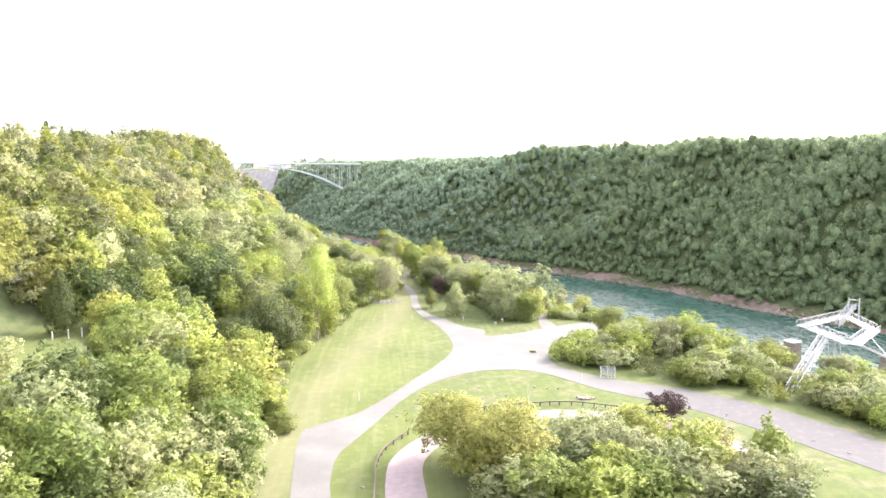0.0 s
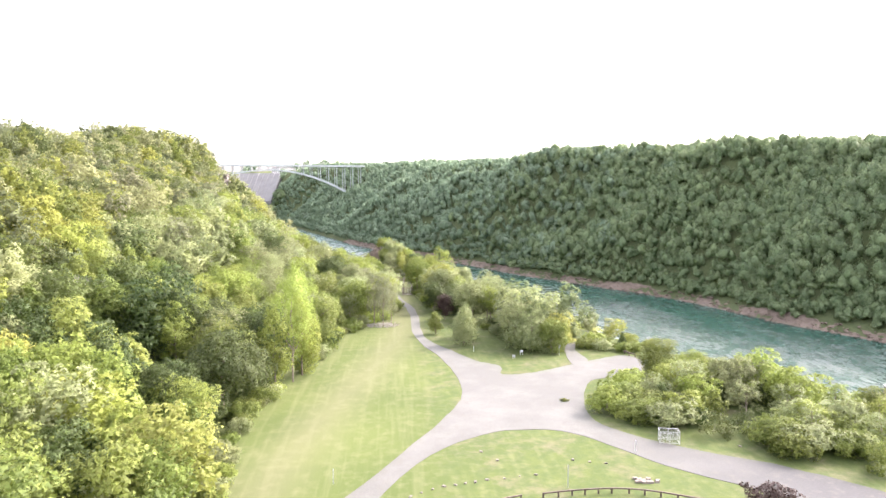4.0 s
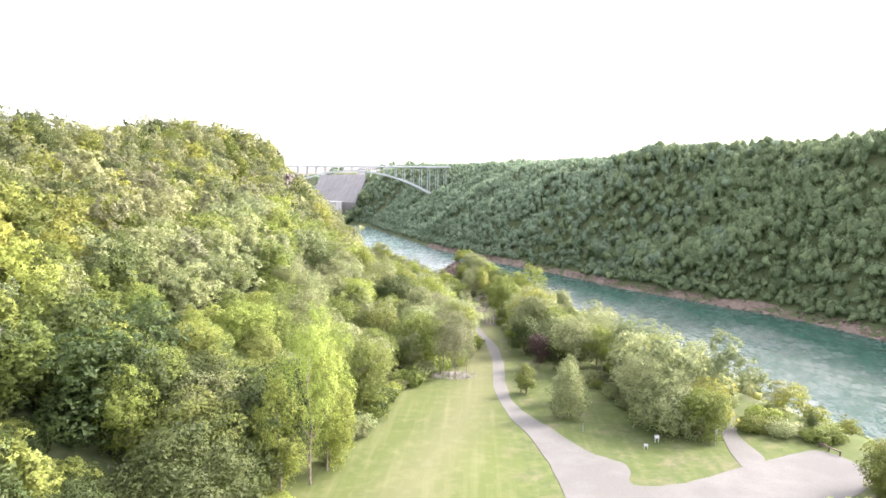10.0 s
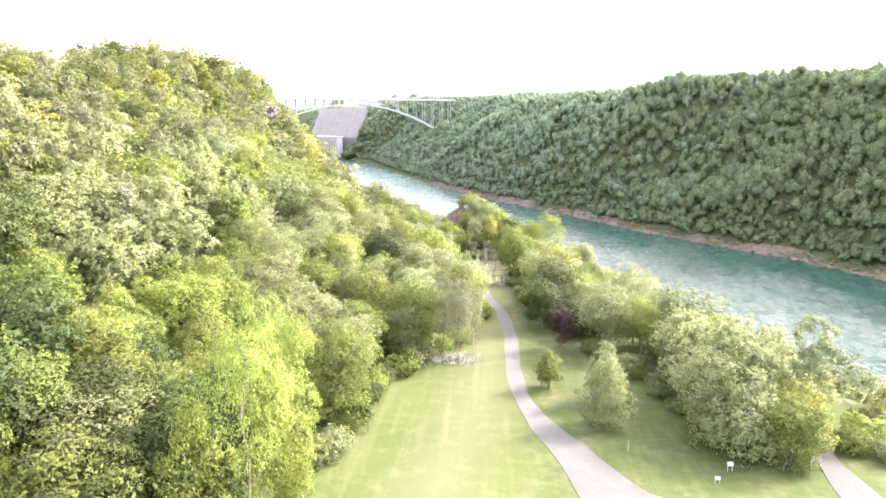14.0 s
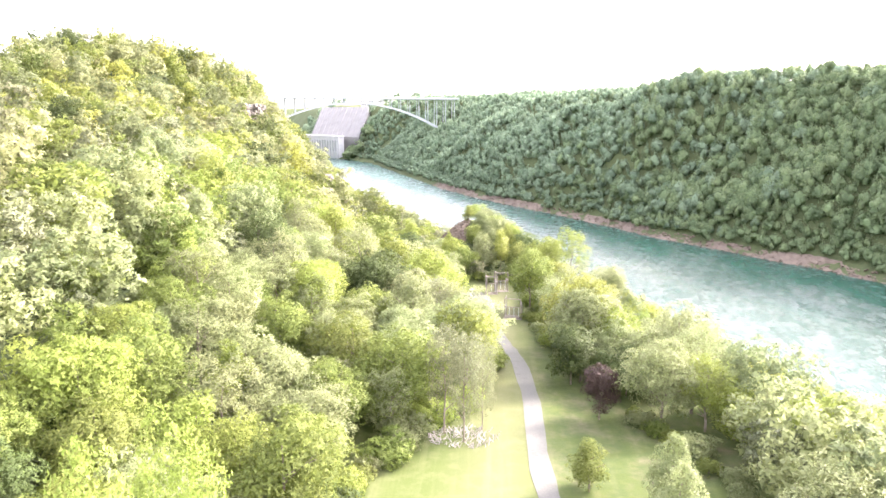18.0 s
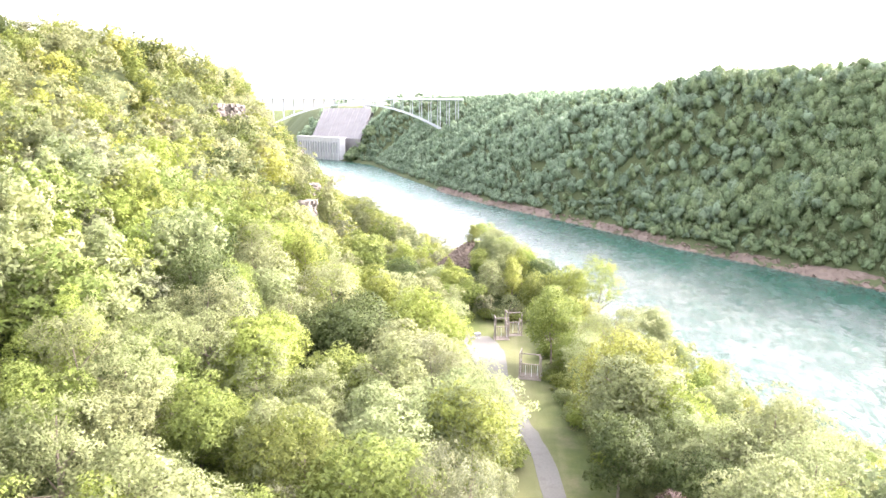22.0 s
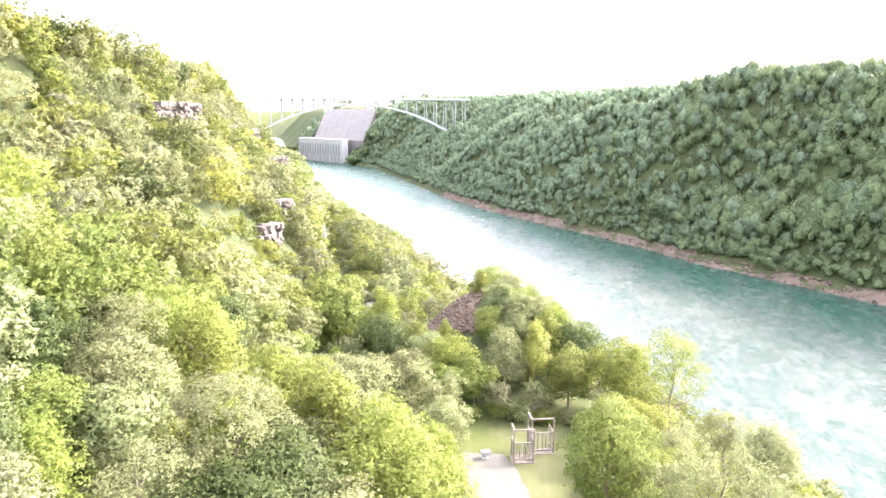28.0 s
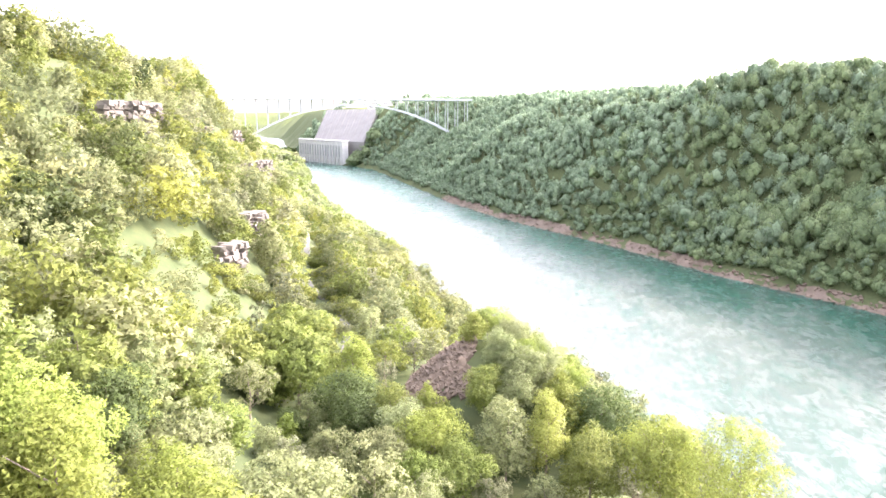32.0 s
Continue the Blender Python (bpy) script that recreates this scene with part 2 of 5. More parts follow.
    ln.new(body, bsdf.inputs["Base Color"])
    ln.new(ramp(nt, lace, (0.0, 0.26), (1.0, 0.55)), bsdf.inputs["Roughness"])
    bsdf.inputs["IOR"].default_value = 1.33
    bsdf.inputs["Specular IOR Level"].default_value = 0.38
    bumped(nt, bsdf, sums("MULTIPLY_ADD", streak, 2.2, fine), 0.45, 0.40)
    return m


GROUND, WATER = ground_material(), water_material()
def gravel_material():
    """Grey gravel where cars turn, paler along the footpath, with wheel-worn patches."""
    m, nt, ns, ln, bsdf = nodes_of("pale_gravel")
    geo, sep, on = ns.new("ShaderNodeNewGeometry"), ns.new("ShaderNodeSeparateXYZ"), ns.new("ShaderNodeMapRange")
    ln.new(geo.outputs["Position"], sep.inputs[0])
    ln.new(sep.outputs[1], on.inputs[0])
    on.inputs[1].default_value, on.inputs[2].default_value = 215.0, 262.0
    n1, n2, n3 = noise_of(nt, 0.12, 5), noise_of(nt, 0.7, 4), noise_of(nt, 4.0, 3)
    c = mixed(nt, on.outputs[0], (0.085, 0.084, 0.073), (0.113, 0.110, 0.093))
    sk, tar = ns.new("ShaderNodeMath"), ns.new("ShaderNodeMapRange")
    sk.operation = "MULTIPLY_ADD"
    ln.new(sep.outputs[1], sk.inputs[0])
    sk.inputs[1].default_value = -0.35
    ln.new(sep.outputs[0], sk.inputs[2])
    tar.inputs[1].default_value, tar.inputs[2].default_value = -16.0, 20.0
    ln.new(sk.outputs[0], tar.inputs[0])
    c = mixed(nt, ramp(nt, n1, (0.42, 0.0), (0.66, 0.7)), c, (0.118, 0.116, 0.102))
    c = mixed(nt, tar.outputs[0], c, (0.054, 0.053, 0.050))
    c = mixed(nt, ramp(nt, n2, (0.52, 0.0), (0.72, 0.6)), c, (0.088, 0.084, 0.068))
    c = mixed(nt, 0.4, c, ramp(nt, n3, (0.3, 0.36), (0.7, 0.64)), "OVERLAY")
    ln.new(c, bsdf.inputs["Base Color"])
    bsdf.inputs["Roughness"].default_value = 0.95
    bumped(nt, bsdf, n3, 0.4, 0.02)
    return m


GRAVEL = gravel_material()
PAVER = plain_material("pink_paving", (0.17, 0.135, 0.125), (0.215, 0.175, 0.165), 0.8, 0.9, 0.2)
ROCK = plain_material("pale_limestone", (0.108, 0.094, 0.078), (0.175, 0.155, 0.132), 0.35, 0.95, 0.9)
REDROCK = plain_material("red_shale", (0.098, 0.074, 0.054), (0.170, 0.130, 0.098), 0.25, 0.95, 0.9)
BROWNROCK = plain_material("brown_shale", (0.088, 0.066, 0.046), (0.150, 0.112, 0.080), 0.3, 0.95, 0.9)
STONE = plain_material("grey_stone", (0.135, 0.112, 0.092), (0.215, 0.185, 0.155), 1.2, 0.95, 0.8)
CONCRETE = plain_material("pale_concrete", (0.33, 0.335, 0.325), (0.41, 0.41, 0.40), 0.1, 0.85, 0.2)
DAMFACE = plain_material("weathered_brown_concrete", (0.132, 0.128, 0.119), (0.168, 0.163, 0.153), 0.06, 0.9, 0.3)
WHITE = plain_material("white_painted_steel", (0.27, 0.28, 0.275), (0.35, 0.355, 0.35), 0.6, 0.55, 0.1)
STEEL = plain_material("pale_green_painted_steel", (0.30, 0.335, 0.33), (0.36, 0.39, 0.385), 0.2, 0.5, 0.1)
TIMBER = plain_material("weathered_timber", (0.165, 0.14, 0.115), (0.25, 0.215, 0.18), 1.5, 0.85, 0.4)
DARKWOOD = plain_material("dark_timber", (0.06, 0.045, 0.035), (0.11, 0.08, 0.06), 1.5, 0.85, 0.4)
GREYMETAL = plain_material("galvanised_metal", (0.42, 0.43, 0.43), (0.55, 0.56, 0.56), 2.0, 0.45, 0.1, 0.6)
SLOTS = plain_material("shaded_recess", (0.22, 0.23, 0.23), (0.28, 0.29, 0.29), 0.5, 0.7, 0.1)


# ---------------------------------------------------------------- the lie of the land
def along(*pairs):
    ys, vs = zip(*pairs)
    return lambda y: np.interp(y, ys, vs)


bank_l = along((-300, 330), (100, 270), (300, 172), (325, 148), (350, 114), (370, 98), (400, 80), (425, 66), (449, 56), (475, 46), (511, 28), (550, 12), (570, -2), (640, -38), (730, -68), (800, -100),
               (880, -140), (1080, -220), (1470, -350), (2030, -600), (2950, -1000), (5000, -1900))
bank_r = along((-300, 520), (100, 390), (381, 292), (432, 267), (470, 247), (532, 228), (584, 200), (633, 165), (690, 125), (772, 82),
               (855, 30), (917, -8), (1018, -58), (1233, -142), (1486, -235), (1626, -330), (1800, -476), (2970, -880), (5000, -1750))
bench_z = along((0, 45), (350, 45), (400, 43), (460, 43), (560, 41), (640, 34), (700, 27), (900, 14), (1500, 10))
rim_z = along((200, 100), (300, 101), (345, 100), (390, 102), (412, 108), (440, 108), (480, 104), (520, 99), (560, 97), (600, 106), (650, 107), (680, 102), (900, 106))
rise_k = along((0, 1.02), (780, 1.03), (860, 0.95), (1000, 0.97), (1400, 1.01))
bench_in = along((-300, -30), (180, -36), (230, -34), (270, -26), (320, -16), (350, -22), (400, -42), (460, -56), (560, -80), (640, -106),
                 (700, -140), (900, -222), (1080, -300), (1470, -430), (2030, -690), (2950, -1100), (5000, -2050))
bench_out = along((-300, 160), (100, 122), (180, 97), (220, 80), (260, 60), (300, 45), (340, 32), (360, 20), (400, -10), (460, -44),
                  (560, -68), (640, -96), (700, -128), (900, -208), (1080, -285), (1470, -415), (2030, -670), (2950, -1080), (5000, -2020))
rim_l = along((-300, -150), (150, -140), (240, -132), (382, -124), (440, -118), (490, -118), (515, -124), (560, -136), (600, -150), (650, -164), (740, -205), (880, -285),
              (1080, -365), (1470, -505), (2030, -780), (2950, -1200), (5000, -2150))
RISE_R = ((0, 0), (4, 2.5), (14, 8), (30, 28), (74, 80), (98, 106), (112, 112), (3000, 116))


def wobble(x, y, s, seed):
    return (np.sin(x / s + seed) * np.cos(y / (s * 1.3) + seed * 2.1) + 0.5 * np.sin(x / (s * 0.47) + y / (s * 0.6) + seed * 3.7)) / 1.5


def land(x, y):
    """The height of the bare ground."""
    x, y = np.asarray(x, float), np.asarray(y, float)
    bl, br, bi, bo, rl, bz = bank_l(y), bank_r(y), bench_in(y), bench_out(y), rim_l(y), bench_z(y)
    top = rim_z(y)
    # spurs and gullies down the far wall
    spur = 9.0 * np.sin(y / 41 + 0.6) + 6.0 * np.sin(y / 22 + x / 90 + 2.0) + 3.0 * np.sin(y / 10.5 + x / 40)
    out = x - br + spur * np.clip((x - br - 12) / 30, 0, 1) * np.clip((150 - x + br) / 50, 0, 1)
    right = np.interp(out / np.interp(y, (800, 1250, 1350, 1450), (1.0, 1.7, 1.7, 1.25)), *zip(*RISE_R)) * (1 + 0.03 * wobble(x, y, 60, 1.0))
    right = right * (1 + (rise_k(y) - 1) * np.clip((x - br - 50) / 50, 0, 1))
    right = right + 1.5 * wobble(x, y, 22, 3.0) * np.clip((x - br - 15) / 20, 0, 1)
    river = -3.0
    k = np.clip((x - bo) / np.maximum(bl - bo, 1), 0, 1)
    bluff = bz * (1 - k) ** np.interp(y, (370, 450), (1.7, 1.15)) - 2.0 * (k > 0.999)
    # the left hill: talus, an upper cliff, then the rim
    k = np.clip((bi - x) / np.maximum(bi - rl, 1), 0, 1)
    hill = bz + (top - bz) * np.interp(k, (0, 0.30, 0.46, 0.86, 0.90, 0.97, 1.0), (0, 0.31, 0.48, 0.79, 0.90, 0.97, 1.0))
    hill = hill + 2.2 * wobble(x, y, 26, 5.0) * np.clip((bi - x) / 25, 0, 1)
    hill = np.where(x < rl, top + 3 * np.clip((rl - x) / 80, 0, 1) + 2.2 * wobble(x, y, 26, 5.0), hill)
    z = np.where(x < bi, hill, np.where(x < bo, bz, np.where(x < bl, bluff, np.where(x < br, river, right))))
    z = z + 15.0 * np.exp(-((x + 2.4) / 14.4) ** 2 - ((y - 384) / 16) ** 2)
    # the hollow in which the dam stands
    u, n = (x + 376) * 0.679 - (y - 1648) * 0.734, (x + 376) * 0.734 + (y - 1648) * 0.679
    z = np.where((u > -200) & (u < 131 - (n - 27) * 0.976) & (n > 10) & (n < 260), np.minimum(z, np.interp(n, (10, 27, 120, 260), (0, 20, 60, 100))), z)
    # a grassy terrace on the hill
    g = np.exp(-(((x + 72) / 15) ** 2 + ((y - 136) / 26) ** 2) ** 2)
    return z * (1 - g) + 60.0 * g


def mesh_of(name, verts, faces, mats, idx=None, smooth=False, normals=None):
    """A mesh from arrays of vertices (n, 3) and of faces (m, 3 or 4)."""
    me = bpy.data.meshes.new(name)
    verts, faces = np.asarray(verts, np.float32), np.asarray(faces, np.int32)
    k = faces.shape[1]
    me.vertices.add(len(verts))
    me.vertices.foreach_set("co", verts.ravel())
    me.loops.add(faces.size)
    me.loops.foreach_set("vertex_index", faces.ravel())
    me.polygons.add(len(faces))
    me.polygons.foreach_set("loop_start", np.arange(0, faces.size, k, dtype=np.int32))
    if idx is not None:
        me.polygons.foreach_set("material_index", np.asarray(idx, np.int32))
    me.polygons.foreach_set("use_smooth", np.full(len(faces), smooth))
    for m in mats:
        me.materials.append(m)
    me.update(calc_edges=True)
    if normals is not None:
        me.attributes.new("custom_normal", "FLOAT_VECTOR", "POINT").data.foreach_set("vector", np.asarray(normals, np.float32).ravel())
    return me


def steps(*runs):
    out = []
    for a, b, s in runs:
        out += list(np.arange(a, b, s))
    return np.array(out + [runs[-1][1]])


def sheet(name, xs, ys, zf, mat, smooth=True):
    gx, gy = np.meshgrid(xs, ys)
    v = np.stack([gx, gy, zf(gx, gy)], -1).reshape(-1, 3)
    n, r = len(xs), len(ys)
    a = (np.arange(r - 1)[:, None] * n + np.arange(n - 1)[None]).ravel()
    return new(name, mesh_of(name, v, np.stack([a, a + 1, a + n + 1, a + n], -1), [mat], smooth=smooth))


XS = steps((-5000, -1400, 600), (-1400, -300, 20), (-300, 420, 4), (420, 800, 20), (800, 5000, 600))
YS = steps((-600, 40, 60), (40, 740, 5), (740, 1400, 12), (1400, 3200, 40), (3200, 5000, 300))
tagged(sheet("ground", XS, YS, land, GROUND), "grass and wooded earth slopes of a deep river gorge", "ground", kind="structure")
WX = steps((-2200, 700, 50))
water = sheet("water", WX, steps((-600, 5000, 100)), lambda x, y: x * 0.0, WATER)
tagged(water, "fast turquoise river water with white swirling foam", "river", kind="structure")


# ---------------------------------------------------------------- parts
def part(name, bm, material, parent, label=""):
    me = bpy.data.meshes.new(name)
    bm.to_mesh(me)
    bm.free()
    me.materials.append(material)
    ob = new(name, me)
    ob.parent = parent
    return tagged(ob, label)


def empty(name, x, y, z, turn=0.0, **tags):
    ob = new(name)
    ob.matrix_world = pose(x, y, z, 0, 0, turn)
    return tagged(ob, **tags)


def box(bm, size, m=Matrix(), bevel=0.0):
    g = bmesh.ops.create_cube(bm, size=1.0, matrix=m @ Matrix.Diagonal((*size, 1)))
    if bevel:
        es = list({e for v in g["verts"] for e in v.link_edges})
        bmesh.ops.bevel(bm, geom=es, offset=bevel, segments=1, affect="EDGES")
    return bm


def bar(bm, a, b, w, h=None, sides=4):
    """A beam from a to b, w wide (and h deep)."""
    a, b = Vector(a), Vector(b)
    d = b - a
    m = Matrix.Translation((a + b) / 2) @ d.to_track_quat("Z", "Y").to_matrix().to_4x4()
    if sides == 4:
        bmesh.ops.create_cube(bm, size=1.0, matrix=m @ Matrix.Diagonal((w, h or w, d.length, 1)))
    else:
        bmesh.ops.create_cone(bm, cap_ends=True, segments=sides, radius1=w / 2, radius2=(h or w) / 2, depth=d.length, matrix=m)
    return bm


def smooth_line(points, per=8, closed=False):
    """Catmull-Rom through the points of a plan."""
    p = [Vector((*q, 0)) if len(q) == 2 else Vector(q) for q in points]
    n, out = len(p), []
    for i in range(n if closed else n - 1):
        a, b, c, d = (p[(i + k) % n] if closed else p[min(max(i + k, 0), n - 1)] for k in (-1, 0, 1, 2))
        for j in range(per):
            t = j / per
            out.append(0.5 * (2 * b + (c - a) * t + (2 * a - 5 * b + 4 * c - d) * t * t + (3 * b - a - 3 * c + d) * t ** 3))
    return out if closed else out + [p[-1]]


def slab(name, outline, z, mat, rag=0.0, thick=0.3, seed=1):
    """A flat surface with a worn, uneven edge over the ground."""
    rnd = random.Random(seed)
    bm = bmesh.new()
    vs = [bm.verts.new((v.x + rnd.uniform(-rag, rag), v.y + rnd.uniform(-rag, rag), z)) for v in outline]
    f = bm.faces.new(vs)
    if f.normal.z < 0:
        f.normal_flip()
    ext = bmesh.ops.extrude_face_region(bm, geom=[f])
    for v in (e for e in ext["geom"] if isinstance(e, bmesh.types.BMVert)):
        v.co.z += 0.0
    for v in vs:
        v.co.z -= thick
    bmesh.ops.recalc_face_normals(bm, faces=bm.faces)
    bmesh.ops.triangulate(bm, faces=bm.faces)
    me = bpy.data.meshes.new(name)
    bm.to_mesh(me)
    bm.free()
    me.materials.append(mat)
    return new(name, me)


# ---------------------------------------------------------------- roads
LOT = [(-14, 92), (-17, 124), (-14.5, 131), (-6, 138.5), (4, 157), (13, 175), (17.5, 188), (17.6, 204), (14.5, 222), (10.5, 236), (8.2, 253),
       (8.0, 280), (5.6, 300), (1.7, 316), (-2.2, 330), (-5, 342), (-4.6, 348), (0, 346), (3.2, 337), (4.0, 324), (6.2, 308), (9.0, 296), (10.8, 280),
       (11, 254), (13, 240), (18, 229), (24, 217), (29.5, 211.5), (29.2, 204), (37, 205), (49, 212), (57, 216.5), (65, 219.5), (68.5, 212), (66, 206),
       (58, 200), (49, 197), (43, 181), (43.2, 168), (54, 156), (66, 148), (75, 139.5), (82, 130), (88, 118), (98, 92),
       (86, 92), (80.5, 102), (71, 121), (61, 136), (47.5, 149), (37.5, 163), (29.5, 166.5), (19, 164.5), (6.3, 152), (-5.5, 125.5), (-9.8, 113), (-9, 92)]
road = slab("road", smooth_line(LOT, 5, True), 45.06, GRAVEL, 0.18)
tagged(road, "pale sunlit gravel road and turning area", "road", kind="structure")
WALKWAY = [(-0.2, 92), (-0.7, 110), (2.2, 118.5), (6, 124), (12, 130), (20.8, 134), (27, 135.8), (36, 136.2), (43, 134.5), (49, 131.8), (58, 126.2), (62, 121), (64, 112),
           (60, 112), (57, 120), (46.5, 129.4), (34.3, 131.7), (25.8, 131), (19, 129), (12, 124.5), (8, 118), (5.2, 110), (5.2, 92)]
walkway = slab("walkway", smooth_line(WALKWAY, 6, True), 45.05, PAVER, 0.03, seed=2)
tagged(walkway, "pink paved curving walkway through the grass", "walkway", kind="structure")
TRAIL = [(48.6, 211), (50, 226), (54, 236), (56, 235.5), (53, 226), (53.4, 215)]
tagged(slab("trail", smooth_line(TRAIL, 6, True), 45.065, GRAVEL, 0.1, seed=3), "short gravel trail beside the bushes", "trail", kind="structure")

# ---------------------------------------------------------------- trees
ICO = bmesh.new()
bmesh.ops.create_icosphere(ICO, subdivisions=1, radius=1.0)
ICO_V = np.array([v.co[:] for v in ICO.verts])
ICO_F = np.array([[v.index for v in f.verts] for f in ICO.faces])
ICO.free()


def unit(v):
    return v / np.maximum(np.linalg.norm(v, axis=-1, keepdims=True), 1e-6)


def lobes_of(shape, r, far):
    """The lobes of a crown: centres, radii and how much they are stretched upwards."""
    if shape in ("round", "shrub") and far:
        k = 7
        a = np.arange(k) * 1.047 + 0.6 * r.rand(k)
        w = 0.17 + 0.10 * r.rand(k)
        c = np.stack([np.cos(a) * w, np.sin(a) * w, 0.34 + 0.34 * r.rand(k)], -1)
        rad = 0.16 + 0.08 * r.rand(k)
        c[0], rad[0] = (0.03, 0, 0.60), 0.31
        return c, rad, 0.95
    if shape == "round":
        k = 13
        a = np.arange(k) * 2.4 + 0.8 * r.rand(k)
        w = 0.12 + 0.18 * r.rand(k)
        c = np.stack([np.cos(a) * w, np.sin(a) * w, 0.22 + 0.56 * r.rand(k)], -1)
        rad = 0.11 + 0.10 * r.rand(k)
        c[0], rad[0] = (0.04, 0, 0.78), 0.18
        c[1], rad[1] = (0, 0, 0.50), 0.27
        return c, rad, 0.88
    if shape == "tall":
        k = 9
        a = r.rand(k) * 6.283
        zz = np.linspace(0.22, 0.9, k)
        w = np.interp(zz, (0.2, 0.45, 0.95), (0.13, 0.15, 0.03))
        c = np.stack([np.cos(a) * w, np.sin(a) * w, zz], -1)
        return c, np.interp(zz, (0.2, 0.5, 0.95), (0.15, 0.17, 0.07)) * (0.8 + 0.4 * r.rand(k)), 1.25
    if shape == "cone":
        k = 9
        zz = np.linspace(0.20, 0.93, k)
        a = r.rand(k) * 6.283
        w = np.interp(zz, (0.2, 0.95), (0.09, 0.0))
        c = np.stack([np.cos(a) * w, np.sin(a) * w, zz], -1)
        return c, np.interp(zz, (0.16, 0.35, 0.95), (0.25, 0.27, 0.06)), 0.75
    if shape == "shrub":
        k = 9
        a = r.rand(k) * 6.283
        d = 0.55 * np.sqrt(r.rand(k))
        c = np.stack([np.cos(a) * d, np.sin(a) * d, 0.28 + 0.25 * r.rand(k)], -1)
        return c, 0.30 + 0.14 * r.rand(k), 0.9
    k = 13  # open: thin, wispy, several stems
    a = r.rand(k) * 6.283
    zz = 0.3 + 0.6 * r.rand(k)
    w = 0.24 * np.sqrt(r.rand(k)) * np.interp(zz, (0.3, 0.6, 0.95), (0.9, 1.1, 0.5))
    c = np.stack([np.cos(a) * w, np.sin(a) * w, zz], -1)
    return c, 0.10 + 0.07 * r.rand(k), 1.1


SPRAY = {"round": 0.072, "tall": 0.060, "cone": 0.050, "shrub": 0.145, "open": 0.062}


def crown(shape, n, leaf, seed, core=True):
    """A crown about its foot at z = 0, about 1 high and as wide as its shape says: sprays of leaves on lobes, with gaps between
    the sprays down to a leafy core. Returns vertices, triangles and soft normals."""
    r = np.random.RandomState(seed)
    far = n < 400
    c, rad, sq = lobes_of(shape, r, far)
    k, sc = len(c), np.array([1, 1, sq])
    per = 1 if far else 18 if n < 1500 else 30
    m = int(n / per * 2.4)
    pick = r.choice(k, m, p=rad ** 2 / (rad ** 2).sum())
    d = unit(r.randn(m, 3) + np.array([0, 0, 0.4]))
    lump = 1 + 0.16 * np.sin(7 * d[:, 0] + pick) * np.sin(6 * d[:, 1] + 2 * pick) + 0.09 * r.randn(m)
    if shape == "open":
        lump = 0.45 + 0.75 * r.rand(m)
    p = c[pick] + d * (rad[pick] * lump)[:, None] * sc
    hid = np.zeros(m, bool)
    for j in range(k):
        hid |= (np.linalg.norm((p - c[j]) / sc, axis=1) < rad[j] * 0.74) & (pick != j)
    keep = np.where(~hid & (p[:, 2] > 0.03))[0][:max(n // per, 1)]
    p, d = p[keep], d[keep]
    whole = unit(p - np.array([0, 0, 0.38]))
    if per > 1:
        # each spray is a small leafy dome that faces outwards and droops a little
        size = SPRAY[shape] * (0.65 + 0.7 * r.rand(len(p))) * (1.1 if per == 18 else 1.0)
        tone = np.repeat(np.arange(len(p)), per)
        e = unit(r.randn(len(tone), 3) + d[tone] * 0.75 + np.array([0, 0, 0.45]))
        q = e * (size[tone] * (0.45 + 0.6 * r.rand(len(tone))))[:, None]
        q -= d[tone] * (np.sum(q * d[tone], 1) * 0.3)[:, None]
        p, d, whole = p[tone] + q, unit(e * 0.75 + d[tone] * 0.5), whole[tone]
    nrm = unit(d * 0.8 + (0.7 if per > 1 else 0.45) * r.randn(len(p), 3) + np.array([0, 0, 0.2]))
    u = unit(np.cross(nrm, r.randn(len(p), 3)))
    v = np.cross(nrm, u)
    s = leaf * (0.6 + 0.8 * r.rand(len(p)))[:, None]
    fold = nrm * s * 0.35
    verts = np.stack([p - u * s * 1.05 - v * s * 0.4, p + u * s * 0.95 - v * s * 0.2 + fold, p + v * s * 0.75 + fold * 0.4], 1).reshape(-1, 3)
    tri = np.arange(len(verts)).reshape(-1, 3)
    soft = np.repeat(unit(nrm * (0.42 if per > 1 else 0.38) + d * 0.5 + whole * (0.55 if per > 1 else 0.5) + np.array([0, 0, 0.1])), 3, 0)
    if core and far and shape != "open":
        cv, cf, cn = [], [], []
        for j in range(min(k, 5)):
            cf.append(ICO_F + len(verts) + len(cv) * len(ICO_V))
            cv.append(c[j] + ICO_V * rad[j] * 0.76 * sc * (0.85 + 0.3 * r.rand(len(ICO_V), 1)))
            cn.append(unit(ICO_V + 0.6 * unit(cv[-1] - np.array([0, 0, 0.38]))))
        verts, tri, soft = np.concatenate([verts, *cv]), np.concatenate([tri, *cf]), np.concatenate([soft, *cn])
    elif core and shape != "open":
        # larger leaves deep inside, in the shade of the sprays
        m = int(n * (0.3 if per == 30 else 0.2))
        pick = r.choice(k, m, p=rad ** 2 / (rad ** 2).sum())
        p = c[pick] + unit(r.randn(m, 3)) * (rad[pick] * (0.35 + 0.4 * r.rand(m)))[:, None] * sc
        nrm = unit(r.randn(m, 3) + (p - c[pick]) / rad[pick][:, None] + np.array([0, 0, 0.3]))
        u = unit(np.cross(nrm, r.randn(m, 3)))
        v, z = np.cross(nrm, u), leaf * 1.45
        deep = np.stack([p - u * z - v * z * 0.6, p + u * z - v * z * 0.5, p + v * z], 1).reshape(-1, 3)
        tri = np.concatenate([tri, np.arange(len(deep)).reshape(-1, 3) + len(verts)])
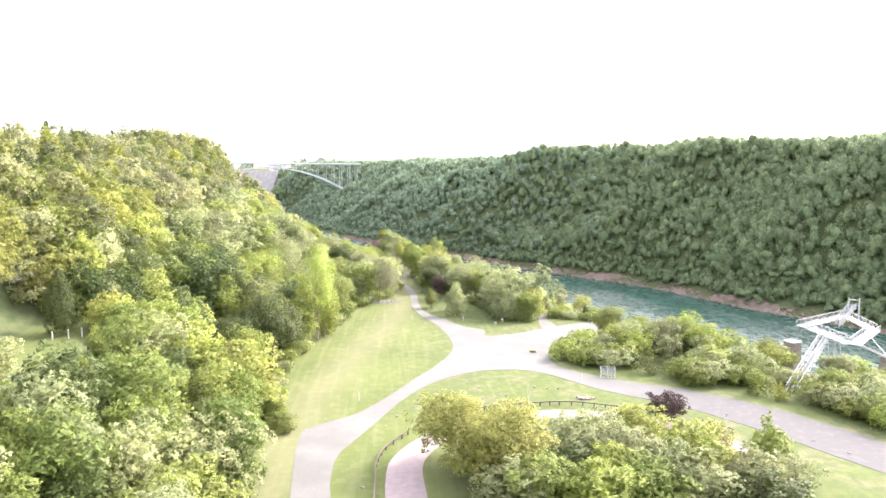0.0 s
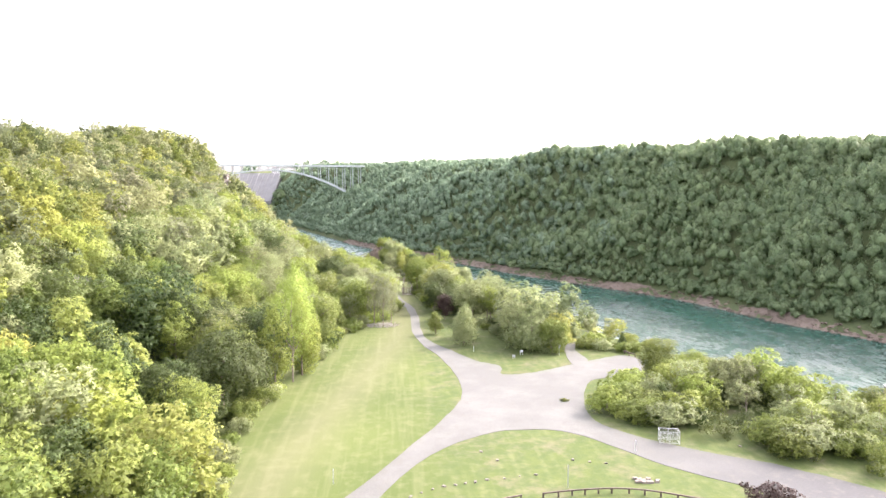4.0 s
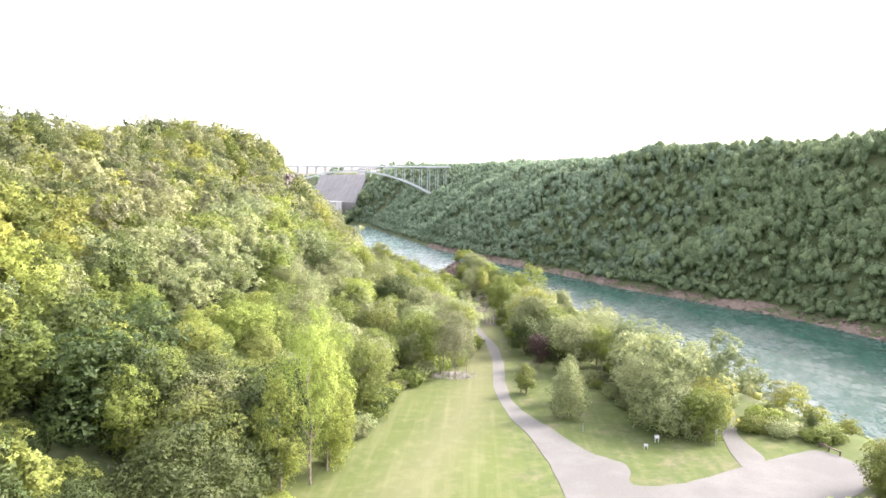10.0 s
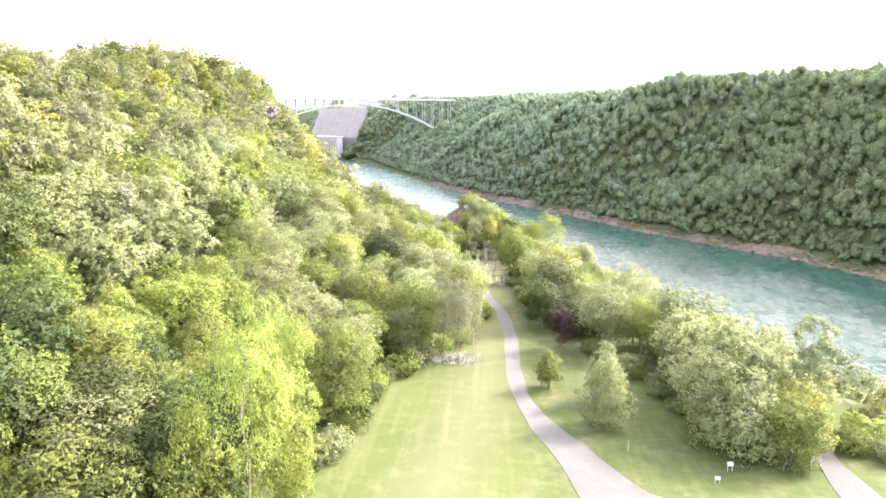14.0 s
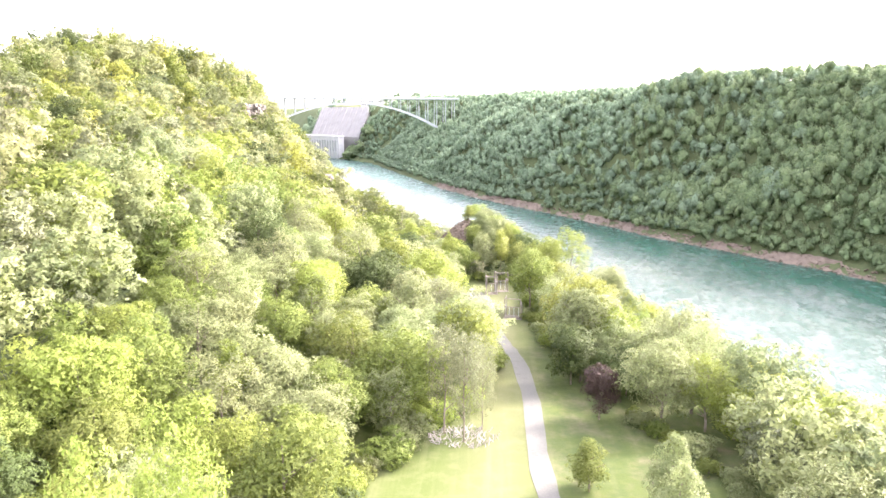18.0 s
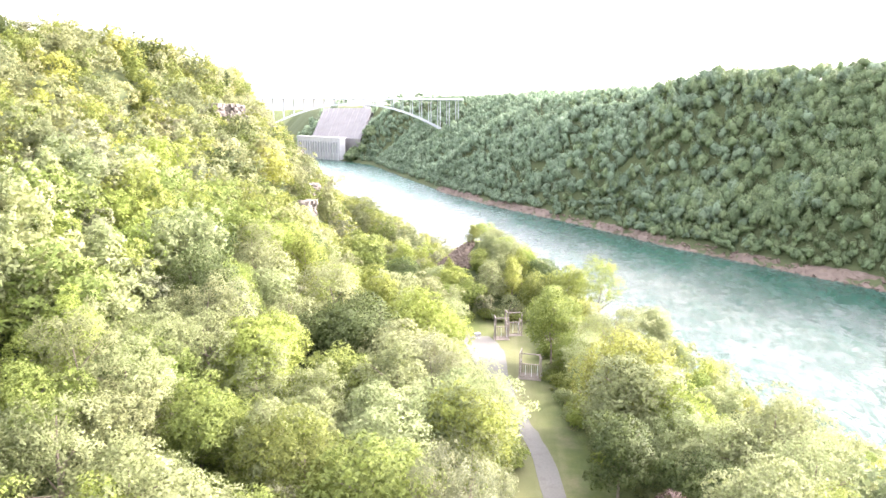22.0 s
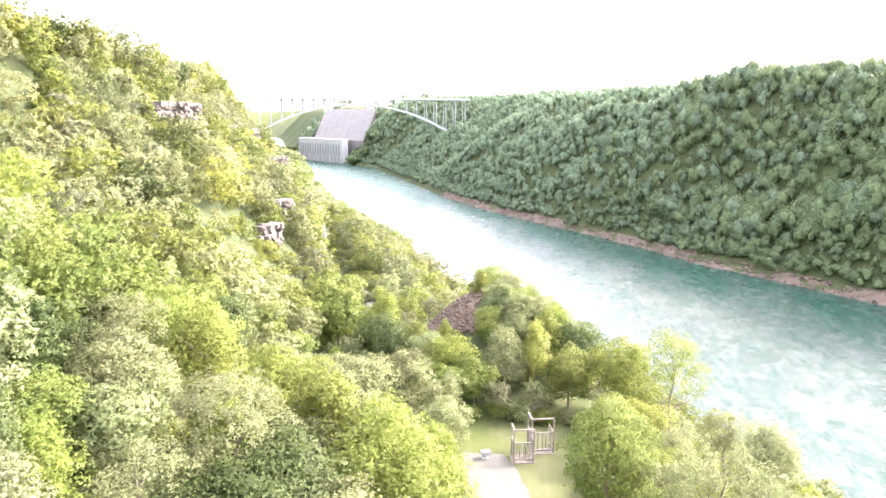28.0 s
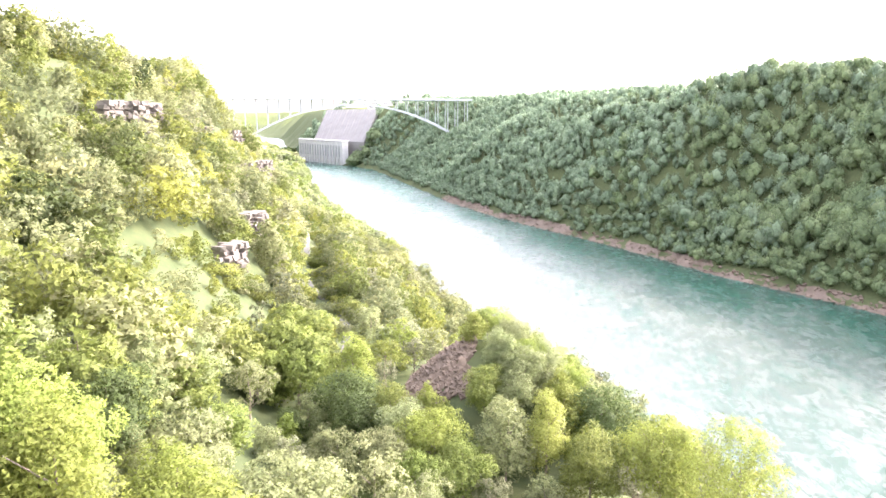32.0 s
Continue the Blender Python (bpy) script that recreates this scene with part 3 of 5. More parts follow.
        verts, soft = np.concatenate([verts, deep]), np.concatenate([soft, np.repeat(nrm, 3, 0)])
    return verts, tri, soft


def trunk_mesh(name, height, thick, seed, limbs=5, mat=BARK, top=0.8):
    rnd = random.Random(seed)
    bm = bmesh.new()
    a = Vector((0, 0, -0.4))
    pts = [a]
    for i in range(1, 5):
        a = Vector((rnd.uniform(-0.03, 0.03) * height * (i > 1), rnd.uniform(-0.03, 0.03) * height * (i > 1), height * top * i / 4))
        pts.append(a)
    for i in range(4):
        bar(bm, pts[i], pts[i + 1], thick * (1 - 0.2 * i), thick * (0.8 - 0.2 * i), sides=6)
    for i in range(limbs):
        s = pts[1].lerp(pts[3], rnd.random())
        ang = rnd.uniform(0, 6.283)
        e = s + Vector((math.cos(ang), math.sin(ang), rnd.uniform(0.5, 1.2))) * height * rnd.uniform(0.14, 0.24)
        bar(bm, s, e, thick * 0.4, thick * 0.12, sides=5)
    me = bpy.data.meshes.new(name)
    bm.to_mesh(me)
    bm.free()
    me.materials.append(mat)
    return me


NEAR = {}
TRUNKS = {}


def near_crown(shape, leafmat, seed, fine=False):
    key = (shape, leafmat, seed, fine)
    if key not in NEAR:
        n = {"round": 3600, "tall": 3000, "cone": 4200, "shrub": 2700, "open": 3600}[shape]
        size = {"round": 0.0185, "tall": 0.0165, "cone": 0.0155, "shrub": 0.036, "open": 0.0132}[shape]
        if fine:
            n, size = int(n * 2.6), size * 0.62
        v, f, soft = crown(shape, n, size, seed * 7 + 3)
        NEAR[key] = mesh_of("crown", v, f, [LEAVES[leafmat]], smooth=True, normals=soft)
    return NEAR[key]


def tree(name, shape, leafmat, x, y, height, label, category="tree", spread=1.0, seed=0, z=None, group="", turn=None, fine=False):
    """A tree of its own: a trunk and a crown."""
    rnd = random.Random(int(x * 31 + y * 17 + seed))
    z = float(land(x, y)) if z is None else z
    base = empty(name, x, y, z, rnd.uniform(0, 360) if turn is None else turn, label=label, category=category, group=group)
    key = (shape, seed)
    if key not in TRUNKS:
        TRUNKS[key] = trunk_mesh("trunk", 1.0, 0.034 if shape != "shrub" else 0.05, seed + 11, 6, top=0.3 if shape == "shrub" else 0.8)
    t = new("trunk", TRUNKS[key])
    c = new("crown", near_crown(shape, leafmat, seed, fine))
    for o in (t, c):
        o.parent = base
        o.scale = (height * spread, height * spread, height)
    return base


FAR = {}


def far_crown(shape, lod, seed):
    key = (shape, lod, seed)
    if key not in FAR:
        n, s = {"close": (2900, 0.0180), "mid": (1300, 0.0235), "far": (230, 0.044), "farther": (90, 0.075), "remote": (110, 0.13)}[lod]
        if shape == "shrub":
            s *= 2.0
        FAR[key] = crown(shape, n, s, seed * 13 + 5, core=lod != "remote")
    return FAR[key]


def woods(name, rows, lod, label, category="woodland", mixed_tones=1.0):
    """Many trees as one mesh. Rows: x, y, z, height, spread, turn, shape, leaf, seed."""
    vs, fs, ms, ks, ts, n = [], [], [], [], [], 0
    tones = np.random.RandomState(len(rows)).uniform(-mixed_tones, mixed_tones, len(rows))
    for own, (x, y, z, h, w, turn, shape, leafmat, seed) in zip(tones, rows):
        v, f, soft = far_crown(shape, lod, seed)
        c, s = math.cos(turn) * h * w, math.sin(turn) * h * w
        q = np.empty_like(v)
        q[:, 0] = v[:, 0] * c - v[:, 1] * s + x
        q[:, 1] = v[:, 0] * s + v[:, 1] * c + y
        q[:, 2] = v[:, 2] * h + z
        k = soft.copy()
        k[:, 0] = soft[:, 0] * math.cos(turn) - soft[:, 1] * math.sin(turn)
        k[:, 1] = soft[:, 0] * math.sin(turn) + soft[:, 1] * math.cos(turn)
        ks.append(k)
        vs.append(q)
        fs.append(f + n)
        ms.append(np.full(len(f), leafmat))
        ts.append(np.full(len(v), own, np.float32))
        n += len(v)
    ob = new(name, mesh_of(name, np.concatenate(vs), np.concatenate(fs), LEAVES, np.concatenate(ms), True, np.concatenate(ks)))
    ob.data.attributes.new("tone", "FLOAT", "POINT").data.foreach_set("value", np.concatenate(ts))
    return tagged(ob, label, category, kind="stuff")


def inside(x, y, outline):
    n, hit = len(outline), False
    j = n - 1
    for i in range(n):
        (xi, yi), (xj, yj) = outline[i], outline[j]
        if (yi > y) != (yj > y) and x < (xj - xi) * (y - yi) / (yj - yi) + xi:
            hit = not hit
        j = i
    return hit


# open ground: lawns, road and clearing on the bench
OPEN = [(-18.5, 70), (-19.5, 124), (-24, 142), (-25, 175), (-22, 200), (-18, 212), (-15, 230), (-12.5, 247), (-6, 263), (2, 275), (5.5, 290), (3, 300), (-4, 318), (-8, 335),
        (-8, 352), (10, 353), (11, 340), (8, 327), (9, 316), (14, 291), (20, 272), (28, 256), (33, 236), (39, 223), (47, 220), (55, 224), (68, 220),
        (66, 208), (52, 198), (46, 185), (46, 172), (58, 160), (70, 152), (80, 143), (90, 130), (100, 112), (104, 80)]
PATH_DOWN = [(-30, 404), (-38, 441), (-56, 475), (-72, 525), (-87, 576)]


def clear_of_path(x, y):
    for (ax, ay), (bx, by) in zip(PATH_DOWN, PATH_DOWN[1:]):
        t = max(0, min(1, ((x - ax) * (bx - ax) + (y - ay) * (by - ay)) / ((bx - ax) ** 2 + (by - ay) ** 2)))
        if math.hypot(x - ax - t * (bx - ax), y - ay - t * (by - ay)) < 5.5:
            return False
    return True


# single trees that stand out: kind, crown, leaves, x, y, height, spread, words
SINGLES = [
    ("slender_tree", "tall", L_, -4.5, 383.0, 5.0, 1.4, "pointed yellow-green tree on top of the shale mound"),
    ("slender_tree", "open", P_, 2.6, 381.0, 6.0, 1.4, "slender pale tree on top of the mound"),
    ("slender_tree", "tall", G_, 9.5, 378.5, 10.5, 0.85, "upright green tree on the mound's shoulder"),
    ("slender_tree", "tall", L_, 6.0, 386.0, 7.5, 1.0, "slender yellow-green tree on top of the mound"),
    ("slender_tree", "open", L_, -0.5, 387.0, 5.5, 1.4, "thin yellow-green tree on top of the mound"),
    ("slender_tree", "tall", G_, 13.5, 383.0, 12.0, 0.9, "upright green tree on the mound's river side"),
    ("slender_tree", "tall", P_, -1.0, 378.0, 5.5, 1.4, "pale slender tree high on the mound"),
    ("green_tree", "round", P_, 3.0, 374.5, 8.0, 1.0, "bushy pale grey-green tree on the mound's flank"),
    ("green_tree", "round", G_, -2.5, 371.5, 7.0, 1.1, "bushy green tree on the mound's flank"),
    ("yellow_tree", "tall", L_, 8.0, 371.0, 10.5, 1.0, "yellow-green young tree on the mound's flank"),
    ("yellow_tree", "tall", Y_, 5.5, 365.0, 11.5, 0.95, "golden-yellow young tree at the clearing's far edge"),
    ("pale_tree", "round", P_, 0.5, 363.5, 11.0, 0.95, "pale silvery green tree at the clearing's far edge"),
    ("green_tree", "round", D_, 13.0, 371.5, 12.0, 1.0, "dark green bushy tree on the mound's river side"),
    ("green_tree", "round", G_, 10.5, 361.0, 11.0, 1.0, "rounded green tree at the clearing's far edge"),
    ("green_tree", "round", L_, -8.5, 364.0, 9.5, 1.1, "bright green bushy tree at the mound's foot"),
    ("green_tree", "round", G_, -4.5, 359.5, 8.5, 1.1, "dense green tree at the clearing's far edge"),
    ("green_tree", "round", G_, -10.0, 357.5, 8.5, 1.1, "dense green tree at the clearing's far corner"),
    ("pale_tree", "round", P_, -14.0, 361.5, 9.0, 1.1, "pale bushy tree at the clearing's far corner"),
    ("yellow_tree", "round", L_, -8.5, 336.0, 9.0, 0.95, "yellow-green tree at the clearing's edge"),
    ("pale_tree", "round", P_, -8.0, 343.5, 9.5, 0.95, "pale grey-green tree at the clearing's edge"),
    ("pale_tree", "open", P_, -8.5, 350.5, 10.0, 1.0, "thin pale tree at the clearing's edge"),
    ("pale_tree", "round", P_, 1.5, 372.0, 7.0, 1.1, "bushy pale green tree on the mound's flank"),
    ("pale_tree", "round", P_, 6.0, 375.5, 8.0, 1.1, "pale bushy tree on the mound's flank"),
    ("yellow_tree", "round", L_, 9.0, 375.5, 9.0, 1.0, "yellow-green bushy tree on the mound's flank"),
    ("pale_tree", "round", P_, 12.5, 378.5, 10.0, 1.0, "pale green bushy tree on the mound's river side"),
    ("pale_tree", "round", L_, 3.5, 378.5, 6.0, 1.2, "yellow-green bushy tree high on the mound"),
    ("pale_tree", "round", P_, 0.5, 382.0, 5.0, 1.4, "pale bushy tree on the mound's top"),
    ("yellow_tree", "round", L_, 7.0, 381.0, 8.0, 1.1, "yellow-green bushy tree on the mound's shoulder"),
    ("pale_tree", "round", P_, -12.5, 367.0, 8.5, 1.1, "pale bushy tree below the shale face"),
    ("green_tree", "round", G_, -15.5, 372.5, 8.0, 1.1, "mid-green bushy tree beside the shale face"),
    ("slender_tree", "tall", L_, -9.5, 370.5, 7.0, 1.1, "yellow-green young tree below the shale face"),
    ("pale_tree", "open", P_, 6.0, 378.0, 8.0, 1.1, "thin pale tree on the mound's shoulder"),
    ("pale_tree", "round", P_, 11.0, 374.0, 10.0, 1.0, "pale grey-green tree on the mound's river side"),
    ("slender_tree", "tall", P_, 1.0, 376.5, 6.5, 1.1, "pale slender tree high on the mound"),
    ("slender_tree", "tall", L_, 5.0, 382.5, 7.0, 1.0, "yellow-green slender tree high on the mound"),
    ("slender_tree", "tall", L_, -2.5, 385.5, 5.0, 1.5, "small yellow-green tree on the mound's top"),
    ("slender_tree", "tall", G_, 9.0, 383.0, 9.0, 1.0, "upright green tree behind the mound's shoulder"),
    ("dark_tree", "round", D_, -19.5, 371.0, 9.0, 1.2, "dark green tree in the gully beside the mound"),
    ("dark_tree", "round", D_, -22.5, 378.0, 10.0, 1.2, "dark green tree in the gully beside the mound"),
    ("yellow_tree", "tall", L_, -24.0, 386.5, 13.0, 1.0, "bright yellow-green tree in the gully behind the mound"),
    ("wispy_tree", "open", L_, 24.5, 353.0, 15.5, 0.95, "wispy yellow-green tree above the river"),
    ("green_tree", "round", L_, 18.5, 361.0, 13.0, 0.9, "rounded yellow-green tree near the clearing"),
    ("small_tree", "tall", G_, 15.2, 248.5, 7.0, 1.25, "small rounded green tree alone on the grass beside the path"),
    ("conical_tree", "cone", P_, 22.6, 234.8, 12.0, 1.0, "dense conical olive-green tree on the grass"),
    ("conical_tree", "cone", P_, 24.0, 243.5, 11.0, 0.95, "conical olive-green tree behind its taller neighbour"),
    ("purple_tree", "round", U_, 19.6, 269.5, 9.2, 0.85, "small purple-leaved tree at the edge of the lawn"),
    ("dark_tree", "round", D_, 16.8, 283.5, 11.0, 1.15, "dense dark green tree at the lawn's edge"),
    ("dark_tree", "round", D_, 25.5, 279.0, 9.0, 1.1, "dark green bushy tree behind the purple one"),
    ("pale_tree", "round", P_, 40.5, 227.5, 12.5, 1.15, "large pale grey-green spreading tree beside the gravel lot"),
    ("pale_tree", "open", P_, 37.0, 231.0, 13.5, 1.2, "pale thin-leaved tree with bare inner branches"),
    ("pale_tree", "round", G_, 46.0, 224.5, 9.5, 1.1, "olive-green bushy tree at the lot's edge"),
    ("yellow_tree", "open", B_, -20.6, 213.0, 23.0, 0.62, "tall bright yellow-green tree with plume-like upright limbs"),
    ("yellow_tree", "open", B_, -21.2, 201.0, 25.5, 0.58, "bright yellow-green plume-like tree beside a taller one"),
    ("yellow_tree", "tall", B_, -19.8, 206.5, 20.0, 0.70, "smaller bright yellow-green plume-like tree in the woods"),
    ("yellow_tree", "tall", B_, -24.5, 196.5, 19.0, 0.70, "bright yellow-green young tree at the edge of the woods"),
    ("conifer", "cone", D_, -141.0, 300.0, 15.0, 0.6, "dark pointed evergreen on the skyline of the hill"),
    ("conifer", "cone", D_, -144.0, 306.0, 15.5, 0.6, "dark pointed evergreen on the skyline of the hill"),
    ("conifer", "cone", D_, -138.0, 307.0, 13.0, 0.6, "dark pointed evergreen on the skyline of the hill"),
    ("dark_tree", "round", D_, -122.0, 289.0, 15.0, 1.0, "dense dark green rounded tree high on the hill"),
    ("dark_tree", "round", D_, -104.0, 300.0, 14.0, 1.0, "dense dark green rounded tree high on the hill"),
    ("dark_tree", "round", D_, -92.0, 316.0, 14.0, 1.0, "dark green rounded tree on the hillside"),
    ("conifer", "cone", D_, -139.0, 318.0, 14.0, 0.6, "dark pointed evergreen on the skyline of the hill"),
    ("small_conifer", "cone", D_, 66.6, 227.3, 5.0, 0.75, "small conical evergreen beside the gravel lot"),
    ("green_tree", "round", G_, 12.2, 330.5, 15.5, 0.85, "rounded mid-green tree beside the timber frames"),
    ("green_tree", "round", G_, 15.0, 324.0, 9.0, 1.0, "bushy green tree behind the timber frames"),
    ("dark_tree", "round", D_, -135.0, 390.6, 15.5, 0.95, "dark rounded tree on the skyline of the gorge rim"),
    ("conifer", "cone", D_, -69.0, 148.0, 14.5, 0.75, "dark upright evergreen beside the grassy terrace"),
    ("thin_pine", "open", R_, -4.0, 263.2, 17.0, 0.58, "sparse grey-brown pine with a bare lower trunk"),
    ("thin_pine", "open", R_, -1.0, 260.7, 16.5, 0.58, "sparse grey-brown pine with a bare lower trunk"),
    ("thin_pine", "open", R_, 1.6, 263.9, 14.0, 0.5, "sparse grey-brown pine with a bare lower trunk"),
    ("golden_tree", "round", Y_, 12.0, 109.5, 13.0, 1.35, "large golden-green tree by the pink walkway"),
    ("golden_tree", "round", Y_, 18.5, 102.5, 13.0, 1.4, "large golden-green tree in a mixed group"),
    ("pale_tree", "round", P_, 28.0, 106.0, 10.5, 1.5, "pale grey-green tree inside the walkway's bend"),
    ("pale_tree", "open", P_, 33.5, 107.5, 10.0, 1.4, "thin pale grey-green tree inside the walkway's bend"),
    ("pale_tree", "round", P_, 36.5, 102.0, 9.5, 1.4, "pale grey-green tree in a mixed group"),
    ("golden_tree", "round", Y_, 42.0, 110.5, 10.0, 1.2, "golden-green tree by the walkway"),
    ("purple_shrub_tree", "round", U_, 54.5, 127.5, 6.6, 1.2, "low purple-leaved tree beside the fence"),
    ("pale_tree", "round", L_, 46.0, 101.5, 10.5, 1.3, "pale yellow-green bushy tree in a mixed group"),
    ("pale_tree", "open", P_, 41.5, 97.0, 9.5, 1.4, "thin pale green tree in a mixed group"),
    ("golden_tree", "round", Y_, 52.5, 104.5, 8.8, 1.3, "golden-green tree in a mixed group"),
    ("green_tree", "cone", G_, 61.5, 104.0, 10.2, 1.05, "broad conical olive-green tree near the road"),
    ("dark_tree", "round", D_, 27.0, 98.5, 8.5, 1.5, "dark green tree in a mixed group"),
    ("green_tree", "round", L_, 33.0, 96.5, 9.0, 1.3, "bright green young tree in a mixed group"),
    ("green_tree", "round", G_, 37.5, 92.5, 8.5, 1.5, "mid-green bushy tree in a mixed group"),
    ("pale_tree", "round", P_, 46.0, 93.0, 9.0, 1.5, "pale green bushy tree in a mixed group"),
    ("pale_tree", "round", P_, 54.5, 96.0, 8.5, 1.5, "pale green bushy tree in a mixed group"),
    ("pale_tree", "open", P_, 61.0, 95.5, 7.5, 1.4, "thin pale tree near the road"),
    ("green_tree", "round", G_, 22.0, 94.0, 9.0, 1.5, "mid-green bushy tree in a mixed group"),
    ("green_tree", "round", L_, 29.0, 90.0, 9.0, 1.5, "bright green bushy tree in a mixed group"),
    ("dark_tree", "round", D_, 52.0, 89.0, 8.0, 1.5, "dark green bushy tree in a mixed group"),
    ("pale_tree", "round", P_, 16.5, 93.0, 9.0, 1.3, "pale grey-green tree beside the golden one"),
    ("green_tree", "round", G_, 67.0, 202.5, 9.0, 1.1, "rounded mid-green tree at the lot's river end"),
    ("green_tree", "round", L_, 75.0, 200.0, 6.5, 1.1, "yellow-green tree above the river bluff"),
]
SHRUBS = [(92.5, 137.5, 5.6), (94.5, 132.0, 5.8), (96.5, 126.5, 6.0), (97.0, 121.0, 5.8), (99.0, 141.0, 6.1), (101.0, 127.5, 6.1), (93.0, 127.0, 5.0), (46.5, 176.0, 5.0), (51.0, 170.5, 5.2), (56.5, 166.5, 5.4), (54.0, 176.0, 5.5), (60.0, 171.0, 5.6),
          (72.0, 157.0, 6.0), (76.0, 153.0, 5.8), (81.0, 150.5, 5.2), (78.0, 161.0, 6.5), (85.0, 156.0, 6.0), (97.0, 138.5, 6.5), (101.0, 132.0, 6.5), (106.0, 124.0, 6.0), (103.0, 147.0, 7.5), (109.0, 150.0, 7.5), (113.0, 154.5, 6.4), (117.0, 149.0, 7.5), (120.0, 157.0, 6.4), (88.0, 152.5, 6.4), (93.5, 160.0, 7.0), (98.0, 168.0, 6.4), (104.0, 174.5, 6.0), (112.0, 142.0, 7.0),
          (105.0, 139.0, 6.6), (110.0, 131.0, 6.0), (56.5, 229.0, 3.4), (61.0, 226.5, 3.2), (65.5, 224.0, 3.0), (60.0, 233.0, 3.6), (69.0, 224.5, 3.0), (93.0, 149.0, 4.0), (58.0, 181.0, 6.4), (66.0, 177.0, 7.0), (74.0, 172.0, 7.2), (63.0, 188.0, 6.4), (71.0, 184.0, 7.0), (80.0, 168.0, 7.0), (70.0, 195.0, 6.0), (77.0, 191.0, 6.6), (50.5, 181.5, 5.4), (55.5, 190.0, 5.0), (71.5, 151.5, 5.0), (79.0, 158.5, 7.0), (88.0, 161.0, 7.5), (84.0, 172.0, 9.5), (90.0, 168.0, 8.0), (76.0, 180.0, 9.5), (83.0, 181.0, 11.0), (66.0, 183.0, 8.0)]

# rock faces on the near slope: x, y, width, height
OUTCROPS = [(-103.5, 463, 17, 10), (-106, 477, 14, 9), (-113, 505, 12, 7), (-98, 528, 11, 7), (-75, 478, 9, 8), (-66, 440, 9, 7), (-118, 605, 14, 8), (-133, 611, 13, 7),
            (-99, 335, 8, 4), (-126, 560, 12, 6)]


def below_cliff(x, y):
    """Ground in front of the rock faces, where only low growth stands."""
    return any(a - 1 < x < a + 5 + 0.4 * w and b - 1.4 * w < y < b + 3 for a, b, w, _ in OUTCROPS)


def reserved(x, y):
    if any(a - 2 < x < a + 2.5 and b - 5 < y < b + 2 for a, b, _, _ in OUTCROPS):
        return True
    return any(math.hypot(x - q[3], y - q[4]) < 3.2 + 0.12 * q[5] for q in SINGLES) or any(math.hypot(x - a, y - b) < 4.0 for a, b, _ in SHRUBS) or (
        84 < x < 128 and 138 < y < 186)


rnd = random.Random(7)
mid_rows, far_rows, farther_rows, remote_rows, near_rows = [], [], [], [], []


def choose(table):
    k = rnd.random() * sum(w for w, *_ in table)
    for w, *what in table:
        k -= w
        if k <= 0:
            return what
    return table[-1][1:]


LEFT_MIX = [(5, "round", G_), (3.2, "round", L_), (2.2, "round", D_), (1.3, "tall", L_), (1.4, "tall", G_), (1.6, "round", P_), (0.3, "round", Y_), (1.2, "open", P_)]
FRONT_MIX = [(4, "round", P_), (3, "round", G_), (1.0, "round", D_), (1, "round", L_), (0.8, "open", P_), (0.5, "tall", G_)]
# mostly dark leaves here, imitating the deep shade in gaps of the woods
LOW_MIX = [(3.6, "round", G_), (8.5, "round", D_), (0.4, "round", L_), (0.5, "round", P_), (0.9, "tall", G_), (0.3, "tall", L_)]
GOLD_MIX = [(4, "round", L_), (2.5, "round", G_), (1.2, "round", Y_), (1.2, "round", P_), (0.8, "tall", L_), (0.6, "open", P_)]
LATE_MIX = [(2.6, "round", G_), (4, "round", P_), (4, "open", P_), (1.8, "round", L_), (1.2, "tall", L_), (0.5, "round", D_), (1.2, "open", R_), (1.2, "tall", P_)]
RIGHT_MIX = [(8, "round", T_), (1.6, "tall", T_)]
BLUFF_MIX = [(4, "round", P_), (0.4, "round", G_), (3.2, "round", L_), (1.0, "round", Y_), (4.5, "open", P_), (1.5, "open", L_), (0.8, "open", R_), (1, "shrub", L_)]

